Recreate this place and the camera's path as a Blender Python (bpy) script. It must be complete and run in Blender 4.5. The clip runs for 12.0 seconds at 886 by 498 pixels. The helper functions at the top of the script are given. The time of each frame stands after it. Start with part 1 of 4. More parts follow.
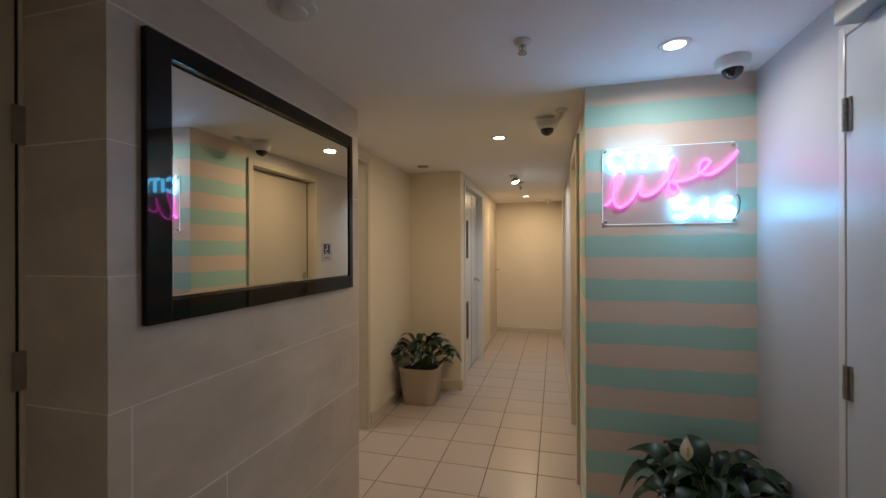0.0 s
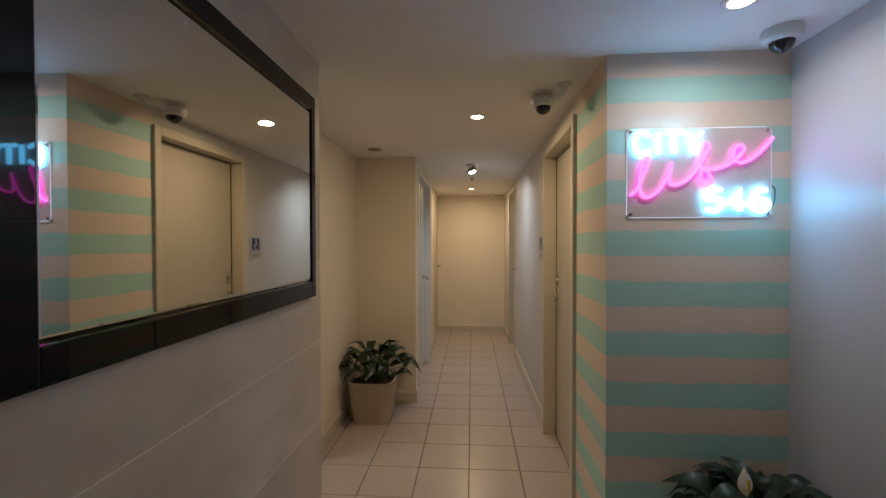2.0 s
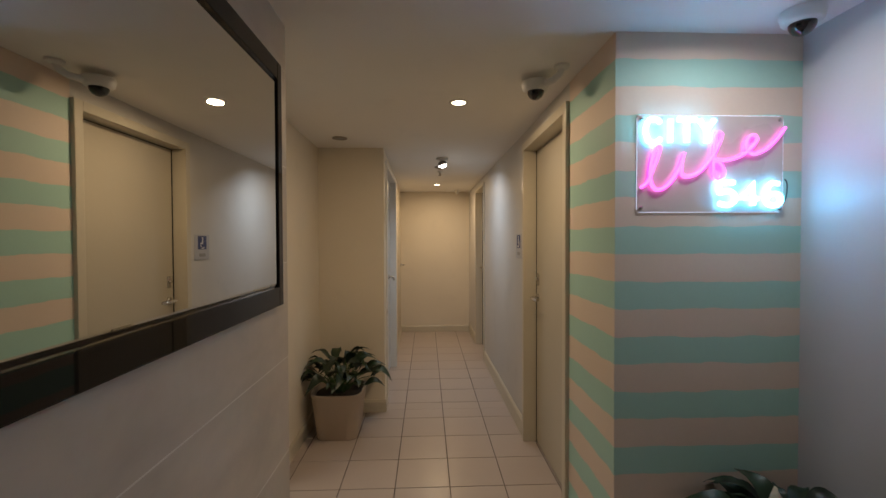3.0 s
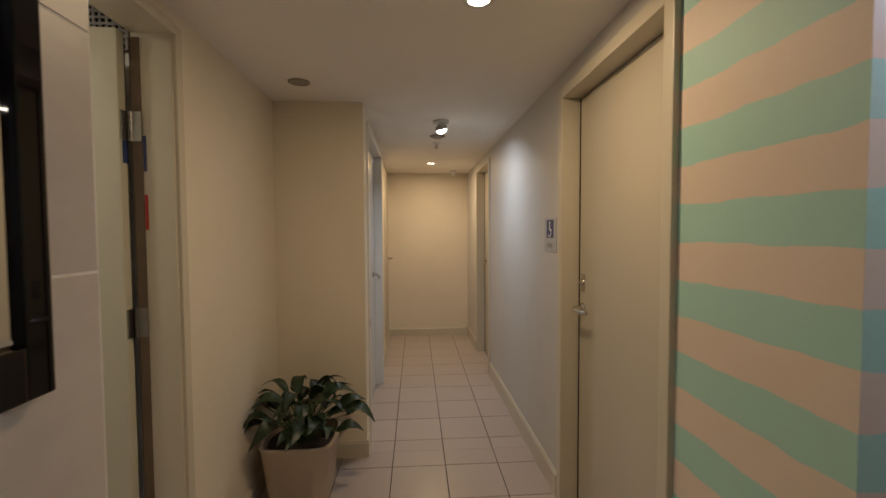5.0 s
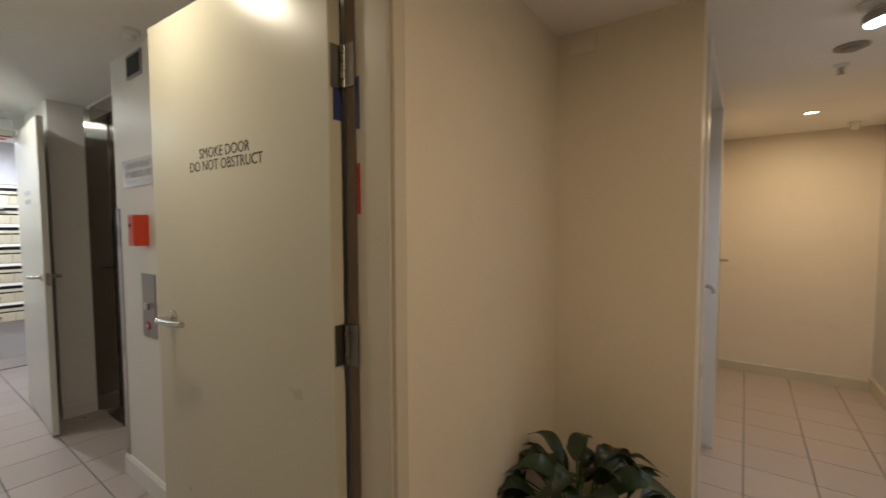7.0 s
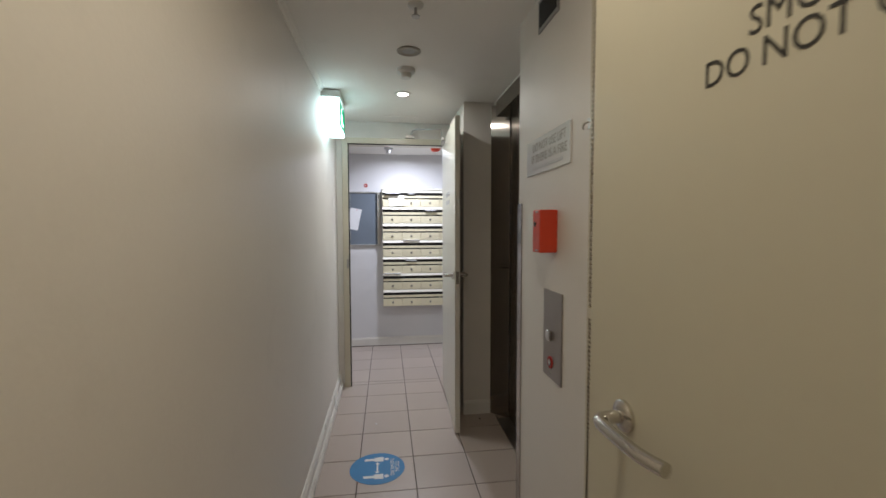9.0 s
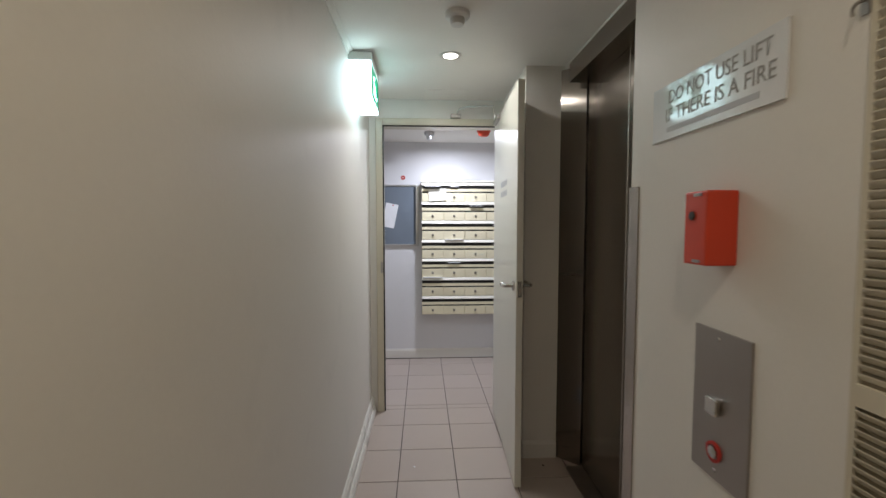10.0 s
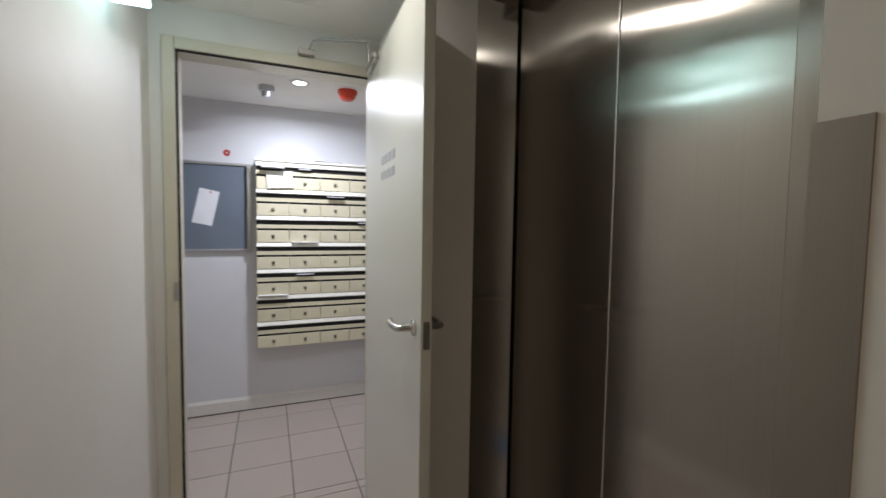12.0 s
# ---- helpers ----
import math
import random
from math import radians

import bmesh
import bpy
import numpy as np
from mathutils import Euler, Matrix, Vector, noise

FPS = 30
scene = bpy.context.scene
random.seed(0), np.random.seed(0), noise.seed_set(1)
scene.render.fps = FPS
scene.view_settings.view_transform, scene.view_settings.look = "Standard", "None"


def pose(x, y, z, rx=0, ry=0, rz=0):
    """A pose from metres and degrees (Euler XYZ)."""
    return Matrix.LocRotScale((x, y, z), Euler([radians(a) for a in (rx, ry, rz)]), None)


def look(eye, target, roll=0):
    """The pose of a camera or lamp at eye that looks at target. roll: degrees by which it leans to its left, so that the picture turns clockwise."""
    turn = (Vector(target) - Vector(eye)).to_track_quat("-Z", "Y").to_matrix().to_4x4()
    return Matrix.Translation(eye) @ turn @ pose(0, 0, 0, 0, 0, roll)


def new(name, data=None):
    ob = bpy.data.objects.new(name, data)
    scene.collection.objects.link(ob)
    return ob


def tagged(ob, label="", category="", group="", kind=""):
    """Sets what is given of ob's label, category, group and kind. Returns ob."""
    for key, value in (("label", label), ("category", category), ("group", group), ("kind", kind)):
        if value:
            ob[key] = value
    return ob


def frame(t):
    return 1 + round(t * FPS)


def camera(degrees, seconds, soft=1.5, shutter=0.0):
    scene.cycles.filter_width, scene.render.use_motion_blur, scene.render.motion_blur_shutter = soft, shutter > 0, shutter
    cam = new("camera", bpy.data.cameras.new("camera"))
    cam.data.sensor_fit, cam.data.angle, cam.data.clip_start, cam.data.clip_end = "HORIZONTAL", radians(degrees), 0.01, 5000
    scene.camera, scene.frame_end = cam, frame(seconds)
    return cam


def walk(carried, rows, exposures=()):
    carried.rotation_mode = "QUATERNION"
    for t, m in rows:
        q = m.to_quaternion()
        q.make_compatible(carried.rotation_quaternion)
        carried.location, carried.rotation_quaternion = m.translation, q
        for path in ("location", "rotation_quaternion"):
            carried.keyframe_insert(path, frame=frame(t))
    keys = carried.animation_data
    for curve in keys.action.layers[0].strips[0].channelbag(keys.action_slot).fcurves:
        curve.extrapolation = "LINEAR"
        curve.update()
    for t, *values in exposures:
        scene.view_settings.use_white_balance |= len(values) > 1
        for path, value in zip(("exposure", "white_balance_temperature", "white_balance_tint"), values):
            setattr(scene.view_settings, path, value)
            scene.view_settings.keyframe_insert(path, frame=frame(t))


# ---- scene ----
cam = camera(93.3, 12.0, shutter=0.25)
PATH = [
    (0, (-0.341, 0.924, 1.399), (-0.858, 2.856, 1.398), -0.2),
    (0.5, (-0.422, 1.039, 1.399), (-0.87, 2.988, 1.397), -0.1),
    (1, (-0.493, 1.122, 1.398), (-0.875, 3.085, 1.38), -0.0),
    (1.5, (-0.623, 1.216, 1.4), (-0.888, 3.199, 1.377), -0.0),
    (2, (-0.744, 1.292, 1.41), (-0.882, 3.287, 1.381), -0.1),
    (2.5, (-0.816, 1.372, 1.411), (-0.825, 3.372, 1.377), -0.1),
    (3, (-0.891, 1.519, 1.407), (-0.813, 3.518, 1.369), -0.2),
    (3.2, (-0.907, 1.59, 1.414), (-0.819, 3.588, 1.371), -0.2),
    (5, (-0.931, 2.396, 1.388), (-0.8, 4.39, 1.306), -0.3),
    (5.5, (-0.91, 2.617, 1.387), (-0.959, 4.614, 1.305), -0.5),
    (6, (-0.917, 2.836, 1.369), (-1.287, 4.8, 1.276), -0.4),
    (6.5, (-0.976, 3.042, 1.372), (-1.761, 4.879, 1.272), -0.2),
    (7, (-1.105, 3.209, 1.37), (-2.275, 4.827, 1.262), -0.2),
    (7.5, (-1.286, 3.338, 1.376), (-2.811, 4.625, 1.247), -0.5),
    (7.7, (-1.363, 3.371, 1.379), (-3.011, 4.494, 1.231), -0.9),
    (9.3, (-2.234, 3.435, 1.37), (-4.224, 3.598, 1.263), 0.0),
    (9.5, (-2.338, 3.431, 1.367), (-4.331, 3.552, 1.254), -0.1),
    (10, (-2.661, 3.402, 1.362), (-4.656, 3.498, 1.248), 0.0),
    (10.5, (-2.942, 3.385, 1.362), (-4.937, 3.475, 1.252), -0.0),
    (11, (-3.217, 3.405, 1.366), (-5.211, 3.514, 1.252), 0.4),
    (11.5, (-3.426, 3.441, 1.35), (-5.393, 3.783, 1.236), 0.6),
    (12, (-3.615, 3.473, 1.355), (-5.459, 4.24, 1.244), 0.9),
]
walk(cam, [(t, look(eye, target, roll)) for t, eye, target, roll in PATH],
     exposures=[(0, 0.14), (1.5, -0.06), (3.2, -0.18), (5, -0.06), (7, 0.02), (9.3, -0.32), (10.5, -0.30), (12, -0.45)])

# ---- light ----
world = bpy.data.worlds.new("world")
scene.world = world
world.use_nodes = True
world.node_tree.nodes["Background"].inputs["Color"].default_value = (0.5, 0.5, 0.5, 1)
world.node_tree.nodes["Background"].inputs["Strength"].default_value = 0.0

CEIL_A, CEIL_B, CEIL_C = 2.168, 2.25, 2.188
WARM, COOL = (1.0, 0.728, 0.445), (0.82, 0.86, 1.0)
# x, y, ceiling, watts, colour, spread
DOWNLIGHTS = [
    (0.098, 2.675, CEIL_A, 3.2, (0.95, 0.92, 0.93), 170),
    (-0.712, 3.822, CEIL_A, 7.8, WARM, 178),
    (-0.75, 7.18, CEIL_A, 8.6, WARM, 178),
    (-2.60, 3.53, CEIL_B, 5.4, (1.0, 0.87, 0.67), 178),
    (-4.902, 3.549, CEIL_B, 5.5, (1.0, 0.965, 0.92), 178),
    (-6.28, 3.645, CEIL_C, 21.0, COOL, 170),
    # unseen fill behind the start, added to brighten the entry walls
    (-0.60, -0.10, CEIL_A, 2.5, (1.0, 0.88, 0.75), 178),
]


def lamp(name, m, watts, colour, size, spread=150):
    data = bpy.data.lights.new(name, "AREA")
    data.shape, data.size, data.energy, data.color, data.spread = "DISK", size, watts, colour, radians(spread)
    ob = new(name, data)
    ob.matrix_world = m
    return ob


for lx, ly, lz, watts, colour, spread in DOWNLIGHTS:
    lamp("downlight_lamp", pose(lx, ly, lz - 0.012), watts, colour, 0.08, spread)
# surface spotlight of the corridor, tilted towards the east wall
SPOT = Vector((-0.745, 5.37, CEIL_A - 0.070))
lamp("spotlight_lamp", look(SPOT + Vector((0.014, 0.004, -0.045)), (-0.42, 5.62, 1.0)), 5.0, (0.75, 0.86, 1.0), 0.07, 150)


# ---- materials ----
def nodes_of(name):
    m = bpy.data.materials.new(name)
    m.use_nodes = True
    return m, m.node_tree.nodes, m.node_tree.links, m.node_tree.nodes["Principled BSDF"]


def paint(name, colour, rough=0.6, vary=0.06, scale=1.5, fine=60.0, bump=0.05, metal=0.0, spread=0.0, coat=0.0, stain=0.0, spec=0.5):
    """Painted, glazed or plastic surface: two sizes of colour variation and a fine relief."""
    m, n, l, b = nodes_of(name)
    tc = n.new("ShaderNodeTexCoord")
    big, small = n.new("ShaderNodeTexNoise"), n.new("ShaderNodeTexNoise")
    big.inputs["Scale"].default_value, small.inputs["Scale"].default_value = scale, fine
    big.inputs["Detail"].default_value, small.inputs["Detail"].default_value = 5, 3
    add = n.new("ShaderNodeMath")
    add.operation = "MULTIPLY_ADD"
    add.inputs[1].default_value = 0.3
    l.new(tc.outputs["Object"], big.inputs["Vector"]), l.new(tc.outputs["Object"], small.inputs["Vector"])
    l.new(small.outputs["Fac"], add.inputs[0]), l.new(big.outputs["Fac"], add.inputs[2])
    ramp = n.new("ShaderNodeMapRange")
    ramp.inputs["From Min"].default_value, ramp.inputs["From Max"].default_value = 0.35, 0.95
    ramp.inputs["To Min"].default_value, ramp.inputs["To Max"].default_value = 1 - vary, 1 + vary
    l.new(add.outputs[0], ramp.inputs["Value"])
    value = ramp.outputs["Result"]
    if spread:
        info = n.new("ShaderNodeObjectInfo")
        rnd = n.new("ShaderNodeMapRange")
        rnd.inputs["To Min"].default_value, rnd.inputs["To Max"].default_value = 1 - spread, 1 + spread
        l.new(info.outputs["Random"], rnd.inputs["Value"])
        mul = n.new("ShaderNodeMath")
        mul.operation = "MULTIPLY"
        l.new(value, mul.inputs[0]), l.new(rnd.outputs["Result"], mul.inputs[1])
        value = mul.outputs[0]
    if stain:
        spot = n.new("ShaderNodeTexNoise")
        spot.inputs["Scale"].default_value, spot.inputs["Detail"].default_value = 4.3, 8
        l.new(tc.outputs["Object"], spot.inputs["Vector"])
        sr = n.new("ShaderNodeMapRange")
        sr.inputs["From Min"].default_value, sr.inputs["From Max"].default_value = 0.58, 0.75
        sr.inputs["To Min"].default_value, sr.inputs["To Max"].default_value = 1.0, 1 - stain
        l.new(spot.outputs["Fac"], sr.inputs["Value"])
        mul = n.new("ShaderNodeMath")
        mul.operation = "MULTIPLY"
        l.new(value, mul.inputs[0]), l.new(sr.outputs["Result"], mul.inputs[1])
        value = mul.outputs[0]
    mix = n.new("ShaderNodeVectorMath")
    mix.operation = "SCALE"
    mix.inputs[0].default_value = colour
    l.new(value, mix.inputs["Scale"])
    l.new(mix.outputs[0], b.inputs["Base Color"])
    rr = n.new("ShaderNodeMapRange")
    rr.inputs["To Min"].default_value, rr.inputs["To Max"].default_value = max(0.02, rough - 0.08), min(1, rough + 0.08)
    l.new(big.outputs["Fac"], rr.inputs["Value"]), l.new(rr.outputs["Result"], b.inputs["Roughness"])
    b.inputs["Metallic"].default_value, b.inputs["Coat Weight"].default_value = metal, coat
    b.inputs["Specular IOR Level"].default_value = spec
    if bump:
        bp = n.new("ShaderNodeBump")
        bp.inputs["Strength"].default_value, bp.inputs["Distance"].default_value = bump, 0.004
        l.new(small.outputs["Fac"], bp.inputs["Height"]), l.new(bp.outputs["Normal"], b.inputs["Normal"])
    return m


def brushed(name, colour, rough):
    """Brushed steel: long fine streaks that vary tone, gloss and relief."""
    m, n, l, b = nodes_of(name)
    tc, mp, ns = n.new("ShaderNodeTexCoord"), n.new("ShaderNodeMapping"), n.new("ShaderNodeTexNoise")
    mp.inputs["Scale"].default_value = (420, 420, 0.35)
    ns.inputs["Scale"].default_value, ns.inputs["Detail"].default_value = 1.0, 3
    l.new(tc.outputs["Object"], mp.inputs["Vector"]), l.new(mp.outputs["Vector"], ns.inputs["Vector"])
    cr = n.new("ShaderNodeMapRange")
    cr.inputs["To Min"].default_value, cr.inputs["To Max"].default_value = 0.92, 1.07
    l.new(ns.outputs["Fac"], cr.inputs["Value"])
    mix = n.new("ShaderNodeVectorMath")
    mix.operation = "SCALE"
    mix.inputs[0].default_value = colour
    l.new(cr.outputs["Result"], mix.inputs["Scale"]), l.new(mix.outputs[0], b.inputs["Base Color"])
    b.inputs["Metallic"].default_value, b.inputs["Roughness"].default_value = 1.0, rough
    b.inputs["Anisotropic"].default_value, b.inputs["Anisotropic Rotation"].default_value = 0.96, 0.0
    tg = n.new("ShaderNodeTangent")
    tg.direction_type, tg.axis = "RADIAL", "Z"
    l.new(tg.outputs["Tangent"], b.inputs["Tangent"])
    bp = n.new("ShaderNodeBump")
    bp.inputs["Strength"].default_value, bp.inputs["Distance"].default_value = 0.07, 0.0006
    l.new(ns.outputs["Fac"], bp.inputs["Height"]), l.new(bp.outputs["Normal"], b.inputs["Normal"])
    return m


def glow(name, colour, strength):
    m, n, l, b = nodes_of(name)
    b.inputs["Base Color"].default_value = (*colour, 1)
    b.inputs["Emission Color"].default_value = (*colour, 1)
    b.inputs["Emission Strength"].default_value = strength
    return m


def clear(name, tint=(1, 1, 1), rough=0.0):
    m, n, l, b = nodes_of(name)
    b.inputs["Base Color"].default_value = (*tint, 1)
    b.inputs["Roughness"].default_value, b.inputs["Transmission Weight"].default_value, b.inputs["IOR"].default_value = rough, 1.0, 1.45
    return m


def striped(name, one, two, top, pitch):
    """Hand-painted horizontal bands in two wall paints, with slightly uneven edges."""
    m = paint(name, one, 0.55, 0.05, 2.0, 80, 0.06)
    n, l = m.node_tree.nodes, m.node_tree.links
    b = n["Principled BSDF"]
    geo, sep, ns = n.new("ShaderNodeNewGeometry"), n.new("ShaderNodeSeparateXYZ"), n.new("ShaderNodeTexNoise")
    ns.inputs["Scale"].default_value = 9
    l.new(geo.outputs["Position"], sep.inputs[0]), l.new(geo.outputs["Position"], ns.inputs["Vector"])

    def calc(op, a, v):
        k = n.new("ShaderNodeMath")
        k.operation = op
        for i, x in enumerate((a, v)):
            if isinstance(x, (int, float)):
                k.inputs[i].default_value = x
            else:
                l.new(x, k.inputs[i])
        return k.outputs[0]

    wob = calc("MULTIPLY", calc("SUBTRACT", ns.outputs["Fac"], 0.5), 0.022)
    h = calc("ADD", calc("SUBTRACT", top, sep.outputs["Z"]), wob)
    f = calc("FRACT", calc("DIVIDE", h, pitch), 0)
    band = calc("LESS_THAN", f, 0.49)
    inside = calc("MULTIPLY", band, calc("GREATER_THAN", h, -0.0005))
    old = b.inputs["Base Color"].links[0].from_node
    other = n.new("ShaderNodeVectorMath")
    other.operation = "SCALE"
    other.inputs[0].default_value = two
    l.new(old.inputs["Scale"].links[0].from_socket, other.inputs["Scale"])
    mix = n.new("ShaderNodeMix")
    mix.data_type = "VECTOR"
    l.new(inside, mix.inputs[0])
    l.new(old.outputs[0], mix.inputs[4]), l.new(other.outputs[0], mix.inputs[5])
    l.new(mix.outputs[1], b.inputs["Base Color"])
    return m


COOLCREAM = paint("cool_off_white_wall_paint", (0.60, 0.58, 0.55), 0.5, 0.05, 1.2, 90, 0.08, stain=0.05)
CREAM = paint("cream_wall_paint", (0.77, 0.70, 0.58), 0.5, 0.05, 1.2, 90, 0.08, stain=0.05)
GREYWHITE = paint("off_white_wall_paint", (0.74, 0.71, 0.665), 0.5, 0.04, 1.2, 90, 0.08, stain=0.05)
SATINWALL = paint("satin_off_white_wall_paint", (0.60, 0.57, 0.56), 0.34, 0.03, 1.2, 90, 0.05, stain=0.03)
GLOSSPAPER = paint("glossy_laminated_paper", (0.74, 0.75, 0.77), 0.10, 0.03, 6.0, 60, 0.0, coat=0.6)
LOBBYWHITE = paint("cool_white_wall_paint", (0.70, 0.70, 0.72), 0.55, 0.04, 1.2, 90, 0.06, stain=0.04)
CEILING = paint("matt_white_ceiling_paint", (0.86, 0.835, 0.79), 0.8, 0.04, 1.0, 120, 0.08, stain=0.04)
TRIM = paint("cream_gloss_trim_paint", (0.60, 0.55, 0.44), 0.32, 0.05, 3.0, 40, 0.04)
DOORPAINT = paint("cream_gloss_door_paint", (0.54, 0.49, 0.39), 0.40, 0.025, 1.5, 30, 0.05)
SMOKEDOOR = paint("pale_green_cream_door_paint", (0.60, 0.575, 0.465), 0.30, 0.02, 1.5, 30, 0.05)
LOBBYDOOR = paint("pale_cream_fire_door_paint", (0.68, 0.66, 0.59), 0.33, 0.03, 1.5, 30, 0.05)
WHITEDOOR = paint("pale_grey_door_paint", (0.62, 0.64, 0.66), 0.35, 0.04, 1.5, 30, 0.05)
WHITETRIM = paint("white_gloss_trim_paint", (0.74, 0.72, 0.68), 0.30, 0.04, 3.0, 40, 0.03)
STRIPES = striped("banded_wall_paint", (0.74, 0.61, 0.50), (0.41, 0.65, 0.56), 2.071, 0.2045)
FLOORTILE = paint("glazed_floor_tile", (0.48, 0.408, 0.365), 0.30, 0.04, 3.0, 70, 0.03, spread=0.035, stain=0.03)
GROUT = paint("dark_grey_grout", (0.10, 0.08, 0.07), 0.9, 0.15, 6.0, 90, 0.1)
def stone(name, colour):
    """Grey stone-look tile with long soft horizontal veins."""
    m = paint(name, colour, 0.42, 0.09, 2.0, 30, 0.05, spread=0.07, stain=0.10)
    n, l = m.node_tree.nodes, m.node_tree.links
    b = n["Principled BSDF"]
    geo, mp, ns = n.new("ShaderNodeNewGeometry"), n.new("ShaderNodeMapping"), n.new("ShaderNodeTexNoise")
    mp.inputs["Scale"].default_value = (2.6, 2.0, 4.6)
    ns.inputs["Scale"].default_value, ns.inputs["Detail"].default_value, ns.inputs["Distortion"].default_value = 1.5, 8, 0.5
    l.new(geo.outputs["Position"], mp.inputs["Vector"]), l.new(mp.outputs["Vector"], ns.inputs["Vector"])
    mr = n.new("ShaderNodeMapRange")
    mr.inputs["From Min"].default_value, mr.inputs["From Max"].default_value = 0.3, 0.7
    mr.inputs["To Min"].default_value, mr.inputs["To Max"].default_value = 0.87, 1.11
    l.new(ns.outputs["Fac"], mr.inputs["Value"])
    sc = n.new("ShaderNodeVectorMath")
    sc.operation = "SCALE"
    l.new(b.inputs["Base Color"].links[0].from_socket, sc.inputs[0]), l.new(mr.outputs["Result"], sc.inputs["Scale"])
    l.new(sc.outputs[0], b.inputs["Base Color"])
    return m


STONETILE = stone("grey_stone_wall_tile", (0.52, 0.455, 0.38))
WALLGROUT = paint("pale_wall_grout", (0.72, 0.68, 0.61), 0.85, 0.1, 8.0, 90, 0.1)
BLACKFRAME = paint("black_lacquered_frame", (0.006, 0.005, 0.006), -0.05, 0.2, 6.0, 90, 0.0, spec=0.3)
CHROME = paint("satin_chrome", (0.62, 0.60, 0.57), 0.22, 0.05, 8.0, 80, 0.02, metal=1.0)
DULLSTEEL = paint("dull_hinge_steel", (0.42, 0.40, 0.38), 0.4, 0.1, 12.0, 90, 0.05, metal=1.0)
LOCKSTEEL = paint("worn_lock_steel", (0.26, 0.25, 0.23), 0.35, 0.1, 12.0, 90, 0.05, metal=1.0)
STEEL = brushed("brushed_lift_steel", (0.38, 0.343, 0.307), 0.15)
PLATESTEEL = brushed("brushed_plate_steel", (0.44, 0.41, 0.385), 0.30)
# near-black colour standing in for the shade inside gaps and recesses
DARK = paint("painted_gap_shade", (0.015, 0.014, 0.013), 0.8, 0.1, 5.0, 60, 0.0)
# olive brown that paints the shade between the louvre slats
LOUVRESHADE = paint("brown_painted_louvre_shade", (0.24, 0.20, 0.14), 0.8, 0.1, 5.0, 60, 0.0)
BROWNSEAL = paint("brown_smoke_seal", (0.15, 0.105, 0.07), 0.6, 0.1, 5.0, 60, 0.0)
DARKRUBBER = paint("dark_rubber_seal", (0.05, 0.035, 0.025), 0.6, 0.1, 5.0, 60, 0.0)
WHITEPLASTIC = paint("white_plastic", (0.72, 0.71, 0.68), 0.4, 0.03, 6.0, 80, 0.02)
TAUPE = paint("taupe_plastic", (0.30, 0.26, 0.21), 0.5, 0.05, 6.0, 80, 0.02)
GREYPLASTIC = paint("grey_plastic", (0.30, 0.29, 0.28), 0.45, 0.05, 6.0, 80, 0.02)
SMOKEDDOME = paint("smoked_dome", (0.01, 0.01, 0.011), 0.06, 0.05, 6.0, 80, 0.0, coat=0.5)
REDPLASTIC = paint("orange_red_plastic", (0.62, 0.055, 0.02), 0.4, 0.05, 6.0, 60, 0.02)
BLUE = paint("blue_print", (0.02, 0.20, 0.46), 0.5, 0.06, 8.0, 60, 0.0)
NAVY = paint("dark_blue_print", (0.03, 0.05, 0.16), 0.5, 0.06, 8.0, 60, 0.0)
REDPRINT = paint("red_print", (0.45, 0.03, 0.02), 0.5, 0.06, 8.0, 60, 0.0)
YELLOW = paint("yellow_print", (0.62, 0.42, 0.03), 0.5, 0.06, 8.0, 60, 0.0)
BLACKPRINT = paint("black_print", (0.03, 0.028, 0.025), 0.5, 0.06, 8.0, 60, 0.0)
WHITEPRINT = paint("white_print", (0.78, 0.78, 0.78), 0.5, 0.04, 8.0, 60, 0.0)
GREYPRINT = paint("grey_print", (0.30, 0.29, 0.28), 0.5, 0.06, 8.0, 60, 0.0)
PAPER = paint("white_paper", (0.78, 0.79, 0.82), 0.7, 0.04, 10.0, 60, 0.02)
FELT = paint("grey_blue_felt", (0.15, 0.18, 0.22), 0.9, 0.08, 4.0, 200, 0.15)
ALU = paint("anodised_aluminium", (0.55, 0.55, 0.56), 0.35, 0.05, 8.0, 90, 0.02, metal=1.0)
MAILCREAM = paint("cream_mailbox_enamel", (0.72, 0.66, 0.48), 0.35, 0.04, 6.0, 60, 0.02, spread=0.04)
MAILSTRIP = paint("pale_mailbox_strip", (0.84, 0.82, 0.74), 0.35, 0.04, 6.0, 60, 0.02)
POT = paint("beige_glazed_pot", (0.50, 0.41, 0.32), 0.45, 0.08, 5.0, 60, 0.05)
SOIL = paint("dark_soil", (0.035, 0.024, 0.017), 0.95, 0.4, 30.0, 200, 0.6)
LEAF = paint("dark_green_leaf", (0.017, 0.036, 0.016), 0.40, 0.28, 14.0, 70, 0.10, spread=0.35)
STEM = paint("green_stem", (0.06, 0.12, 0.04), 0.5, 0.15, 20.0, 70, 0.05)
BLOOM = paint("cream_white_flower", (0.78, 0.74, 0.62), 0.55, 0.05, 20.0, 70, 0.05)
SIGNGREY = paint("silver_grey_sign", (0.46, 0.46, 0.48), 0.4, 0.05, 10.0, 60, 0.02)
ACRYLIC = paint("frosted_beige_acrylic", (0.60, 0.53, 0.49), 0.28, 0.03, 3.0, 60, 0.0, spec=0.4)
MIRROR = nodes_of("silvered_mirror")[0]
MIRROR.node_tree.nodes["Principled BSDF"].inputs["Base Color"].default_value = (0.74, 0.74, 0.72, 1)
MIRROR.node_tree.nodes["Principled BSDF"].inputs["Metallic"].default_value = 1.0
MIRROR.node_tree.nodes["Principled BSDF"].inputs["Roughness"].default_value = 0.01
